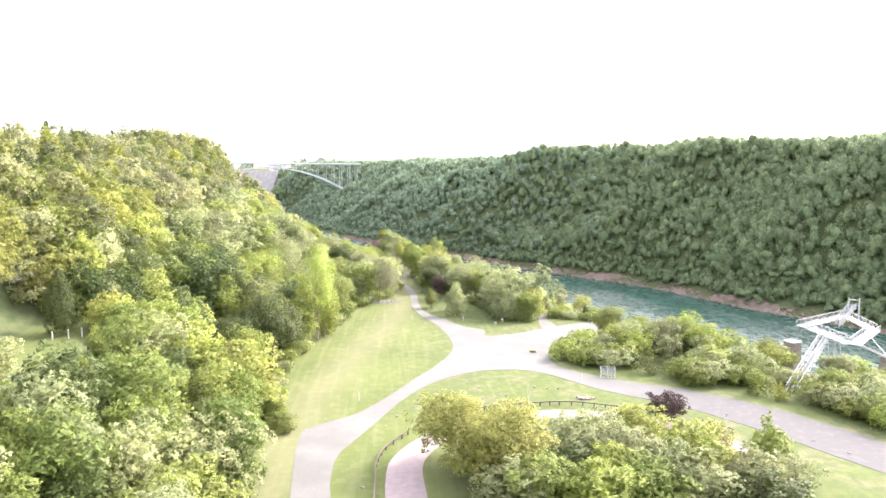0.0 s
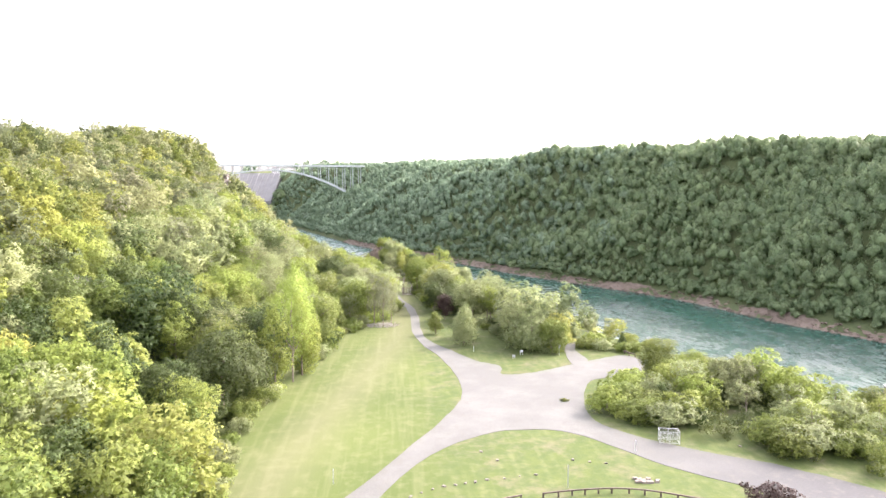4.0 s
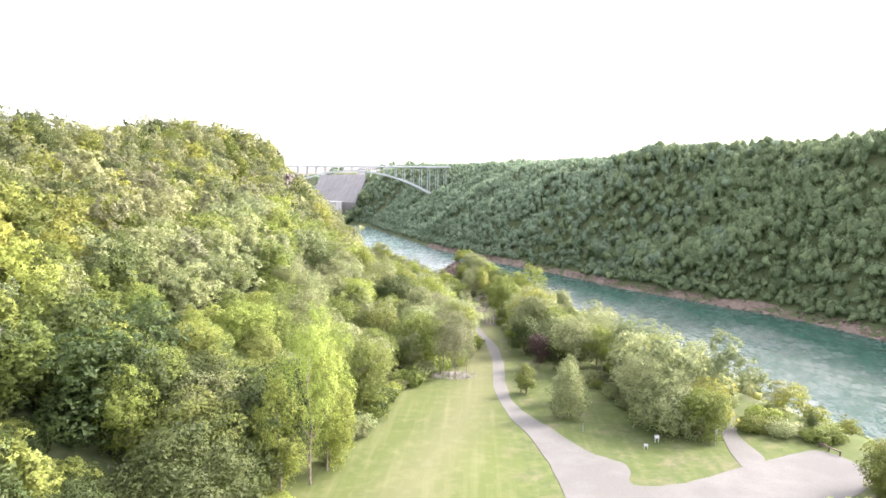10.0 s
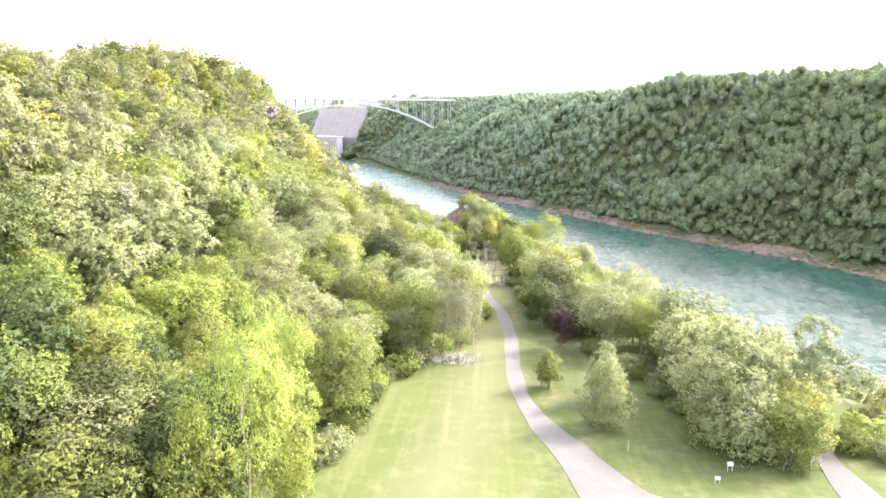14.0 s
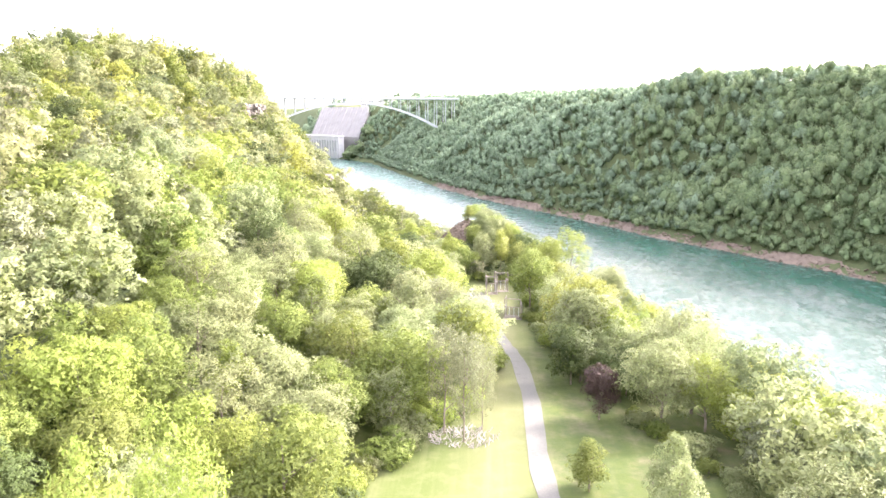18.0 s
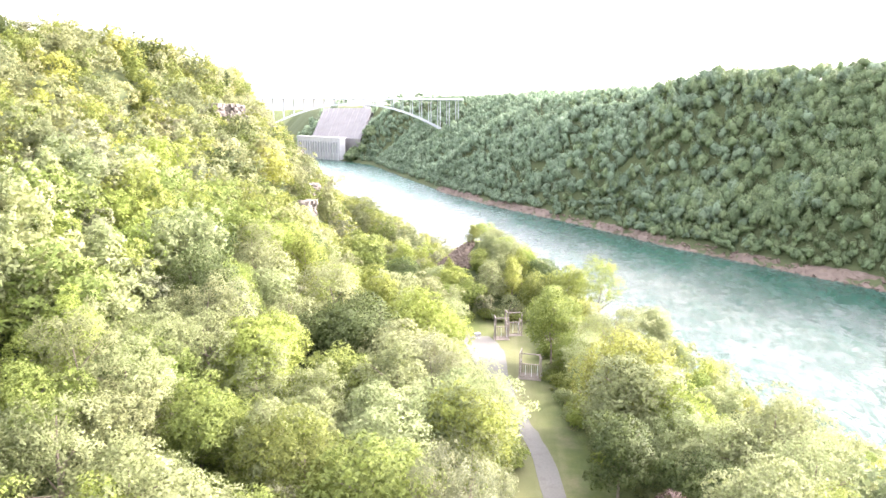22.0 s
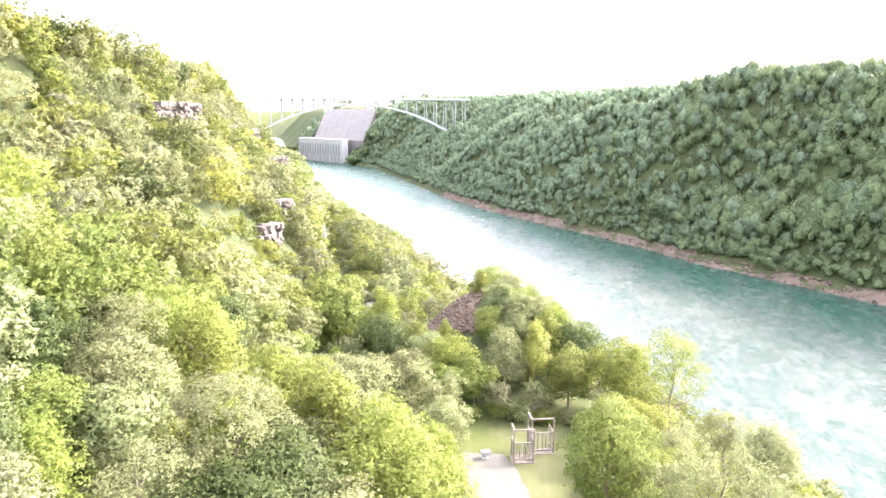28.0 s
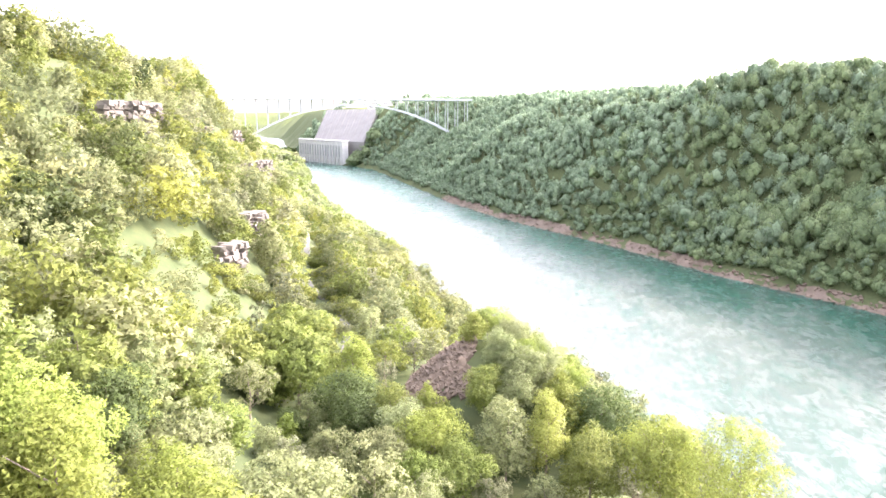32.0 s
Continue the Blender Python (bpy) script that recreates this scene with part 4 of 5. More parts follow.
y = 80.0
while y < 2600:
    gap = 6.5 if y < 520 else 7.6 if y < 800 else 10.5 if y < 1640 else 19.0
    bl, br, bo, rl = float(bank_l(y)), float(bank_r(y)), float(bench_out(y)), float(rim_l(y))
    # the near side, from behind the rim down to the water
    x = rl - (12 if y < 380 else 26 if y < 700 else 12 if y < 900 else 40)
    while x < (min(bl - 1, bo + 15) if y < 350 else bl - 1):
        px, py = x + rnd.uniform(-0.42, 0.42) * gap, y + rnd.uniform(-0.42, 0.42) * gap
        x += gap
        if px < -0.58 * py - 14 or (px < -95 and py < 330 and px < float(rim_l(py)) - 4):
            continue
        if inside(px, py, OPEN) or not clear_of_path(px, py) or math.hypot((px + 72) / 12, (py - 136) / 21) < 1:
            continue
        if py < 262 and px < 0 and inside(px + 4.5, py, OPEN):
            continue
        if (225 < py < 300 and inside(px - 6.5, py, OPEN)) or (300 <= py < 350 and px > 0 and inside(px - 5.0, py, OPEN)):
            continue
        if py > 282 and py < 350 and any(inside(px + d_, py, OPEN) for d_ in (-3.2, 3.2)):
            continue
        if (px > -19 and py < 128) or (-17 < px < -4 and 368 < py < 398) or reserved(px, py):
            continue
        if 420 < py < 640 and px > float(rim_l(py)) + 12 and rnd.random() < 0.22:
            continue
        if px > float(bank_l(py)) - 1 or (177 < py < 189 and -64 < px < -28):
            continue
        z = float(land(px, py))
        on_bluff = px > float(bench_out(py)) - 14
        shape, leafmat = choose(BLUFF_MIX if (on_bluff and py < 420) or (px > 10 and 205 < py < 350) else LATE_MIX if py > 245 else FRONT_MIX if py < 138 else GOLD_MIX if py < 160 else LOW_MIX if py < 215 and px > -70 else LEFT_MIX)
        h = rnd.uniform(8.5, 17) if not on_bluff else rnd.uniform(8, 12) if 335 < py < 430 else rnd.uniform(8, 14) if py >= 430 else rnd.uniform(4.5, 8)
        if 172 < py < 215 and -70 < px < -24:
            h = rnd.uniform(12, 19)
        if 385 < py < 436 and -72 < px < -46:
            h = min(h, rnd.uniform(5, 7))
        if -105 < px < -52 and py < 146:
            h = min(h, rnd.uniform(4.5, 6.0) if py > 116 else rnd.uniform(8, 11))
        if shape == "shrub":
            h = rnd.uniform(3, 5)
        if px > 40 and py < 225:
            h = min(h, rnd.uniform(4.5, 6.8))
            if py > 170 and px < 52 + (py - 176) * 0.85:
                continue
        if -32 < px < 30 and 352 < py < 398:
            h = rnd.uniform(6, 8.5) if px > -4 or px < -18 else rnd.uniform(4.0, 6.0)
        if px < float(rim_l(py)) + 15:
            h = min(h, 13.0)
        if on_bluff and 185 < py < 240:
            shape, leafmat, h = "shrub", rnd.choice((P_, G_, L_)), rnd.uniform(2.4, 3.8)
        if 530 < py < 640 and px > -128:
            h = min(h, rnd.uniform(5, 7.5))
        if below_cliff(px, py):
            shape, h = "shrub", rnd.uniform(2.5, 4.5)
        w = rnd.uniform(0.95, 1.3)
        row = [px, py, z - 0.8, h, w, rnd.uniform(0, 6.28), shape, leafmat, rnd.randrange(4)]
        if -82 < px < 62 and py < 430:
            near_rows.append(row)
        elif y < 720:
            mid_rows.append(row)
        elif y < 1500:
            farther_rows.append(row)
        else:
            row[3] *= 1.8
            remote_rows.append(row)
    # the far side
    x = br + 10
    gap_r = 5.4 if y < 800 else 8.0 if y < 1640 else 26.0
    while x < br + (126 if y < 900 else 200 if y < 1500 else 260):
        px, py = x + rnd.uniform(-0.42, 0.42) * gap_r, y + rnd.uniform(-0.5, 0.5) * gap
        x += gap_r * (0.72 if y < 1500 else 1.0)
        u_, n_ = (px + 376) * 0.679 - (py - 1648) * 0.734, (px + 376) * 0.734 + (py - 1648) * 0.679
        if py < 335 or (-78 < u_ < 137 - (n_ - 27) * 0.976 and -8 < n_ < 200) or (py > 1690 and u_ > -60) or py > 1950:
            continue
        off = px - float(bank_r(py))
        if off < 10:
            continue
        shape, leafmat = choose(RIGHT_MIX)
        # the bluer, haze-tinted leaves take over with distance
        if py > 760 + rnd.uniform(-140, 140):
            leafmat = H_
        h = rnd.uniform(8, 12) if off < 20 else rnd.uniform(13, 20) * (1 + 0.16 * float(wobble(px, py, 17, 4.0))) * (0.8 if off > 104 else 1.0)
        row = [px, py, float(land(px, py)) - 0.8, h, rnd.uniform(0.56, 0.80), rnd.uniform(0, 6.28), shape, leafmat, rnd.randrange(6)]
        if y < 1660:
            (far_rows if y < 800 else farther_rows).append(row)
        else:
            row[3] *= 1.7
            remote_rows.append(row)
    if 340 < y < 1000:
        for i in range(5):
            py = y + rnd.uniform(-0.5, 0.5) * gap
            px = float(bank_r(py)) + rnd.uniform(96, 130)
            far_rows.append([px, py, float(land(px, py)) - 2.8, rnd.uniform(7, 13), rnd.uniform(1.0, 1.4), rnd.uniform(0, 6.28), "round", choose(RIGHT_MIX)[1], rnd.randrange(4)])
    if 340 < y < 1560:
        for i in range(8):
            py = y + rnd.uniform(-0.5, 0.5) * gap
            px = float(bank_r(py)) + rnd.uniform(6.0, 27) + 2.5 * float(wobble(py, 0.0, 14.0, 3.0))
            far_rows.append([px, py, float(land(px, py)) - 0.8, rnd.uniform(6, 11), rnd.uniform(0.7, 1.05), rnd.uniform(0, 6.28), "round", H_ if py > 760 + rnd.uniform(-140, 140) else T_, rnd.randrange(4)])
    y += gap

for i in range(26):
    px, py = -278 + rnd.uniform(-16, 40), 1568 + rnd.uniform(-22, 22)
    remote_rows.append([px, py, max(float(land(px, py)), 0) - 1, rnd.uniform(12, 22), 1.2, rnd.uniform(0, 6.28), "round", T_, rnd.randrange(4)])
for i in range(14):
    px, py = -492 + rnd.uniform(-14, 14), 1800 + rnd.uniform(-16, 16)
    remote_rows.append([px, py, -1.0, rnd.uniform(14, 30), 1.1, rnd.uniform(0, 6.28), "round", D_, rnd.randrange(4)])
for i in range(850):
    if i < 550:
        py = rnd.uniform(-40, 350)
        lo, hi = float(bench_out(py)) + 15, float(bank_l(py)) - 3
        h_ = rnd.uniform(5, 8)
    else:
        py = rnd.uniform(-60, 84)
        lo, hi = float(rim_l(py)) - 40, -28.0
        h_ = rnd.uniform(7, 12)
    if hi <= lo:
        continue
    px = rnd.uniform(lo, hi)
    if 105 < px < 133 and 140 < py < 190:
        continue
    far_rows.append([px, py, float(land(px, py)) - 0.6, h_, rnd.uniform(1.2, 1.6), rnd.uniform(0, 6.28), "round", choose(BLUFF_MIX)[1], rnd.randrange(4)])
# low growth at the foot of the rock faces and along the trail
for a, b, w, _ in OUTCROPS:
    for i in range(26):
        px, py = a + rnd.uniform(1.8, 6 + 0.4 * w), b + rnd.uniform(-1.4 * w, 3)
        mid_rows.append([px, py, float(land(px, py)) - 0.5, rnd.uniform(1.8, 3.6), rnd.uniform(0.9, 1.4), rnd.uniform(0, 6.28), "shrub", rnd.choice((P_, L_, G_, P_)), rnd.randrange(4)])
for (ax, ay), (bx, by) in zip(PATH_DOWN, PATH_DOWN[1:]):
    for i in range(30):
        t, side = rnd.random(), rnd.choice((-1, 1)) * rnd.uniform(1.8, 5.5)
        px, py = ax + t * (bx - ax) + side, ay + t * (by - ay) + 0.4 * side
        mid_rows.append([px, py, float(land(px, py)) - 0.5, rnd.uniform(2.0, 4.2), rnd.uniform(0.9, 1.3), rnd.uniform(0, 6.28), "shrub", rnd.choice((P_, L_, G_, P_)), rnd.randrange(4)])
NAMES = {G_: "mid-green", L_: "bright yellow-green", D_: "dark green", P_: "pale grey-green", Y_: "golden-green", T_: "deep green", R_: "grey-brown green"}
KINDS = {"round": "broadleaf_tree", "tall": "slender_tree", "open": "wispy_tree", "shrub": "shrub"}
WORDS = {"round": "leafy broadleaf tree with a lobed crown", "tall": "slender upright young tree", "open": "wispy thin-leaved tree", "shrub": "low spreading shrub"}
# low, mostly dark-leaved shrubs added in place of the shade under the trees
for i in range(34):
    px, py = rnd.uniform(-64, -29), rnd.uniform(177, 189)
    near_rows.append([px, py, float(land(px, py)) - 0.4, rnd.uniform(2.2, 3.8), rnd.uniform(1.0, 1.4), rnd.uniform(0, 6.28), "shrub", rnd.choice((D_, D_, G_)), rnd.randrange(4)])
near_rows.sort(key=lambda q: abs(q[0] + 6) + 0.06 * abs(q[1] - 250) + max(165 - q[1], 0) * 1.5)
for x_, y_, z_, h_, w_, turn_, shape_, leaf_, seed_ in near_rows[:290]:
    tree(KINDS[shape_], shape_, leaf_, x_, y_, h_, NAMES[leaf_] + " " + WORDS[shape_] + " in the woods", "shrub" if shape_ == "shrub" else "tree",
         w_, seed_, z_, "woodland trees", math.degrees(turn_), -50 < x_ < 60 and 150 < y_ < 350)
close_rows = [q for q in near_rows[290:] if q[0] > -74 and q[1] < 360]
mid_rows += [q for q in near_rows[290:] if q[0] <= -74 or q[1] >= 360]
woods("hillside_woodland", close_rows, "close", "dense sunlit yellow-green broadleaf woods beside the lawn")
woods("near_slope_woodland", mid_rows, "mid", "dense sunlit mixed broadleaf woods on the steep gorge side")
woods("gorge_woodland", far_rows, "far", "dense shaded green woods covering the gorge walls, mostly haze-tinted leaves", mixed_tones=0.4)
woods("upstream_woodland", farther_rows, "farther", "dense green woods on the gorge walls upstream, partly haze-tinted leaves", mixed_tones=0.3)
woods("distant_woodland", remote_rows, "remote", "far woods on the rims upstream, partly haze-tinted leaves")

for name_, shape_, leaf_, x_, y_, h_, w_, words_ in SINGLES:
    low_ = 0.2 if y_ < 115 or (x_ > 24 and y_ < 300 and shape_ != "cone") else 0.0
    tree(name_, shape_, leaf_, x_, y_, h_ * (1 + low_), words_, "tree", w_, 1 if shape_ == "cone" else len(words_) % 4, float(land(x_, y_)) - low_ * h_, fine=y_ > 190 or h_ > 12)
# low growth that closes the edge of the woods down to the grass
EDGES = [[(-20.5, 128), (-25.5, 143), (-27, 160), (-27, 175), (-24, 200), (-20, 212), (-17, 230), (-14.5, 247), (-8, 263.5), (-3, 270)],
         [(-4, 271), (0, 277), (3.2, 290), (0.5, 301), (-6.5, 319), (-10.5, 335), (-10, 350)],
         [(-8, 356), (2, 356.5), (13, 356)],
         [(13.5, 341), (12, 329), (12.5, 317), (17.5, 292), (23.5, 274), (31.5, 258), (36.5, 238), (43, 225)]]
rnd = random.Random(77)
for e_, line_ in enumerate(EDGES):
    walked = 0.0
    for (ax, ay), (bx, by) in zip(line_, line_[1:]):
        run_ = math.hypot(bx - ax, by - ay)
        d_ = (3.6 - walked) % 3.6
        while d_ < run_:
            x_, y_ = ax + (bx - ax) * d_ / run_ + rnd.uniform(-0.9, 0.9), ay + (by - ay) * d_ / run_ + rnd.uniform(-0.9, 0.9)
            leaf_ = rnd.choice((G_, G_, L_, P_, D_) if e_ == 0 else (G_, P_, L_, P_))
            h_ = rnd.uniform(1.8, 4.2) if e_ < 2 else rnd.uniform(1.6, 3.2)
            if not any(math.hypot(x_ - q[3], y_ - q[4]) < 2.2 for q in SINGLES):
                tree("edge_shrub", "shrub", leaf_, x_, y_, h_, NAMES[leaf_] + " low leafy shrub at the edge of the woods", "shrub", rnd.uniform(0.9, 1.3), rnd.randrange(4), None, "woodland edge shrubs")
            d_ += rnd.uniform(2.8, 4.6)
        walked = (walked + run_) % 3.6
for i_, (x_, y_, h_) in enumerate(SHRUBS):
    leaf_ = (G_, P_, G_, L_)[i_ % 4] if h_ < 6.2 else (P_, L_, G_, P_, L_)[i_ % 5]
    if h_ < 6.2:
        tree("shrub", "shrub", leaf_, x_, y_, h_ * 0.95, NAMES[leaf_] + " dense rounded shrub beside the gravel road", "shrub", 1.3, i_ % 4, None, "roadside shrubs")
    else:
        tree("small_tree", ("round", "open", "round")[i_ % 3], leaf_, x_, y_, h_ * 1.2, NAMES[leaf_] + " bushy small tree above the river", "tree", 1.25, i_ % 4, float(land(x_, y_)) - 0.16 * h_, "river-side small trees")

# ---------------------------------------------------------------- the arch bridge
FOOT_R, FOOT_L = Vector((-76.8, 1330, 63.5)), Vector((-360, 1220, 63.5))
SPAN = FOOT_L - FOOT_R
ACROSS = Vector((SPAN.y, -SPAN.x, 0)).normalized()
DECK_Z = 115.0
bridge = empty("arch_bridge", -219, 1275, 60, label="long pale steel arch bridge spanning the gorge high over the river", category="bridge")
bridge_at = Matrix.Translation((-219, 1275, 60)).inverted()


def bridge_part(name, bm, mat, label="", under=None):
    bmesh.ops.transform(bm, matrix=bridge_at, verts=bm.verts)
    return part(name, bm, mat, under or bridge, label)


def arch_point(k, side, drop=0.0):
    p = FOOT_R + SPAN * k + ACROSS * side * 7
    p.z = 63.5 + 46.5 * 4 * k * (1 - k) - drop
    return p


for side in (-1, 1):
    bm = bmesh.new()
    for i in range(38):
        bar(bm, arch_point(i / 38, side, 2), arch_point((i + 1) / 38, side, 2), 1.2, 2.2)
    bridge_part("arch_rib", bm, STEEL)
a, b = FOOT_R - SPAN * 0.07, FOOT_L + SPAN * 0.25
bm = bmesh.new()
m_ = (a + b) / 2
box(bm, ((b - a).length, 24, 1.6), pose(m_.x, m_.y, DECK_Z, 0, 0, math.degrees(math.atan2(SPAN.y, SPAN.x))), 0.2)
deck = bridge_part("deck", bm, STEEL, "flat road deck on steel girders")
for side in (-1, 1):
    o = (a + b) / 2 + ACROSS * side * 11.8
    part_bm = box(bmesh.new(), ((b - a).length, 0.3, 1.2), pose(o.x, o.y, DECK_Z + 1.35, 0, 0, math.degrees(math.atan2(SPAN.y, SPAN.x))), 0.05)
    bridge_part("parapet", part_bm, STEEL, "", deck)
for i in range(0, 23):
    k = (i - 1) / 20
    for side in (-1, 1):
        p = arch_point(min(max(k, 0), 1), side, 0) if 0 <= k <= 1 else FOOT_R + SPAN * k + ACROSS * side * 7
        z0 = p.z if 0 <= k <= 1 else 68 + 14 * (max(-k, k - 1) * 20)
        if DECK_Z - z0 < 3:
            continue
        bm = bmesh.new()
        bar(bm, (p.x, p.y, z0 - 1), (p.x, p.y, DECK_Z - 0.8), 1.1, 1.1)
        bridge_part("column", bm, STEEL)

# ---------------------------------------------------------------- power station upstream
station = empty("power_station", -376, 1648, 0, label="pale concrete power station at the foot of a sloping dam", category="power station")
st_a, st_b = Vector((-438, 1715, 0)), Vector((-313, 1580, 0))
st_u = (st_b - st_a).normalized()
st_n = Vector((-st_u.y, st_u.x, 0))
if st_n.x < 0:
    st_n = -st_n
st_m = Matrix(((st_u.x, st_n.x, 0, 0), (st_u.y, st_n.y, 0, 0), (0, 0, 1, 0), (0, 0, 0, 1)))
LEN = (st_b - st_a).length
hall = part("hall", box(bmesh.new(), (LEN, 14, 46), st_m @ Matrix.Translation((0, 8, 21)), 0.6), CONCRETE, station)
part("roof", box(bmesh.new(), (LEN + 2, 16, 2), st_m @ Matrix.Translation((0, 8, 45)), 0.3), CONCRETE, station)
for i in range(16):
    x_ = -LEN / 2 + 10 + i * (LEN - 20) / 15
    part("bay", box(bmesh.new(), (5.0, 1.0, 22), st_m @ Matrix.Translation((x_, 0.72, 26))), SLOTS, hall, "tall recessed window bay")
    part("pier", box(bmesh.new(), (2.2, 2.4, 34), st_m @ Matrix.Translation((x_ + 5.6, 0.4, 17)), 0.2), CONCRETE, hall)
bm = bmesh.new()
bmesh.ops.create_cube(bm, size=1.0)
for v in bm.verts:
    end = v.co.x + 0.5
    foot, crest = Vector((-403, 1712, 44)).lerp(Vector((-268, 1572, 44)), end), Vector((-404, 1826, 106)).lerp(Vector((-262, 1690, 106)), end)
    q_ = foot if v.co.y < 0 else crest
    v.co = Vector((q_.x + 376, q_.y - 1648, q_.z if v.co.z > 0 else -2))
dam = part("dam_slope", bm, DAMFACE, station, "brown sloping dam face above the hall")
for i in range(10):
    end = 0.03 + i * 0.104
    bm = bmesh.new()
    bar(bm, Vector((-27, 64, 44.4)).lerp(Vector((108, -76, 44.4)), end), Vector((-28, 177, 105.9)).lerp(Vector((114, 41, 105.9)), end), 1.2, 1.2, sides=8)
    part("rib", bm, DAMFACE, dam)
gate = empty("gatehouse", -262, 1730, 104, label="white gridded intake building on top of the dam", category="building")
for i in range(12):
    part("gate_pier", box(bmesh.new(), (2.5, 5, 16), st_m @ Matrix.Translation((-50 + i * 9, 0, 8)), 0.2), CONCRETE, gate)
for z_ in (8.0, 15.5):
    part("beam", box(bmesh.new(), (104, 5.4, 1.6), st_m @ Matrix.Translation((0, 0, z_)), 0.2), CONCRETE, gate)


# ---------------------------------------------------------------- rock
def lumps(bm, x, y, z, size, rnd, squash=1.0, turn=0.0):
    """One broken block: a box with its corners pushed about and its edges taken off."""
    g = bmesh.ops.create_cube(bm, size=1.0)
    for v in g["verts"]:
        v.co += Vector((rnd.uniform(-0.16, 0.16), rnd.uniform(-0.16, 0.16), rnd.uniform(-0.14, 0.14)))
    m = pose(x, y, z, rnd.uniform(-6, 6), rnd.uniform(-6, 6), turn + rnd.uniform(-14, 14)) @ Matrix.Diagonal((*size, 1))
    bmesh.ops.transform(bm, matrix=m, verts=g["verts"])
    bmesh.ops.bevel(bm, geom=list({e for v in g["verts"] for e in v.link_edges}), offset=min(size) * 0.09, segments=1, affect="EDGES")


def outcrop(x, y, width, height, mat, label, seed, turn=70, out=2.5):
    """A layered rock face that stands out of the slope: ledges, each a part of its own."""
    rnd = random.Random(seed)
    z = float(land(x, y))
    ob = empty("rock_outcrop", x, y, z, turn, label=label, category="rock")
    layers = max(4, int(height / 1.1))
    for i in range(layers):
        w = width * rnd.uniform(0.55, 1.0)
        n = max(4, int(w / 1.5))
        for j in range(n):
            bm = bmesh.new()
            lumps(bm, -w / 2 + (j + 0.5) * w / n + rnd.uniform(-0.4, 0.4), rnd.uniform(-0.9, 0.9) - i * 0.25, -height * 0.4 + (i + 0.5) * height / layers,
                  (w / n * rnd.uniform(0.9, 1.35), out * 2 * rnd.uniform(0.7, 1.1), height / layers * rnd.uniform(0.8, 1.3)), rnd)
            part("block", bm, mat, ob)
    return ob


for i_, (x_, y_, w_, h_) in enumerate(OUTCROPS):
    outcrop(x_, y_, w_ * 1.1, h_ * 1.05, ROCK, "pale layered limestone outcrop on the wooded slope", i_ + 5)
# loose red shale on the bare flank of the mound
rnd = random.Random(19)
bm = bmesh.new()
for i in range(1100):
    x_, y_ = rnd.uniform(-14.5, -4.5), rnd.uniform(374, 392)
    k_ = rnd.uniform(0.25, 0.75)
    g = bmesh.ops.create_cube(bm, size=1.0)["verts"]
    for v in g:
        v.co += Vector((rnd.uniform(-0.25, 0.25), rnd.uniform(-0.25, 0.25), rnd.uniform(-0.25, 0.25)))
    bmesh.ops.transform(bm, verts=g, matrix=pose(x_, y_, float(land(x_, y_)) + 0.1, rnd.uniform(-25, 25), rnd.uniform(-50, -10), rnd.uniform(0, 180)) @ Matrix.Diagonal((1.6 * k_, 1.2 * k_, 0.6 * k_, 1)))
me = bpy.data.meshes.new("shale_scree")
bm.to_mesh(me)
bm.free()
me.materials.append(BROWNROCK)
tagged(new("shale_scree", me), "loose reddish-brown shale on the mound's bare flank", "scree", kind="stuff")

# the shale bank along the far water's edge: a worn earth slope and the rubble on it
rnd = random.Random(21)
run = np.arange(250.0, 1060.0, 2.2)
cut = np.array([(-3.0, -1.2), (0.0, 0.4), (2.0, 1.3), (4.0, 2.8), (6.0, 4.6), (8.5, 5.4), (12.0, 5.6)])
px_ = bank_r(run)[:, None] + cut[None, :, 0] + 1.3 * wobble(run[:, None], cut[None, :, 0] * 9, 3.1, 2.0) + 1.6 * wobble(run[:, None], cut[None, :, 0], 13.0, 5.0)
pz_ = cut[None, :, 1] * (0.85 + 0.35 * wobble(run[:, None], cut[None, :, 0], 21.0, 1.0)) + 0.5 * wobble(run[:, None] * 3, cut[None, :, 0] * 20, 4.0, 7.0)
v_ = np.stack([px_, np.broadcast_to(run[:, None], px_.shape), pz_], -1).reshape(-1, 3)
w_ = len(cut)
a_ = (np.arange(len(run) - 1)[:, None] * w_ + np.arange(w_ - 1)[None]).ravel()
tagged(new("shale_bank", mesh_of("shale_bank", v_, np.stack([a_, a_ + 1, a_ + w_ + 1, a_ + w_], -1), [REDROCK])), "steep reddish shale bank above the far water's edge", "river bank", kind="structure")
bm = bmesh.new()
y = 250.0
while y < 1050:
    for k in range(3):
        off = rnd.uniform(-2.0, 7.0)
        yy, size = y + rnd.uniform(-2, 2), rnd.uniform(0.5, 1.5) * (1.5 if off < 0.5 else 1.0)
        g = bmesh.ops.create_cube(bm, size=1.0)["verts"]
        for v in g:
            v.co += Vector((rnd.uniform(-0.25, 0.25), rnd.uniform(-0.25, 0.25), rnd.uniform(-0.25, 0.25)))
        bmesh.ops.transform(bm, verts=g, matrix=pose(float(bank_r(yy)) + off, yy, float(np.interp(off, cut[:, 0], cut[:, 1])) + 0.1, rnd.uniform(-30, 30), rnd.uniform(-45, 10), rnd.uniform(0, 180))
                            @ Matrix.Diagonal((size * rnd.uniform(0.7, 1.6), size * rnd.uniform(0.7, 1.6), size * rnd.uniform(0.4, 0.8), 1)))
    y += 2.4 if y < 700 else 5.0
me = bpy.data.meshes.new("rocky_bank")
bm.to_mesh(me)
bm.free()
me.materials.append(REDROCK)
tagged(new("rocky_bank", me), "broken reddish shale rocks along the far water's edge", "rocks", kind="stuff")

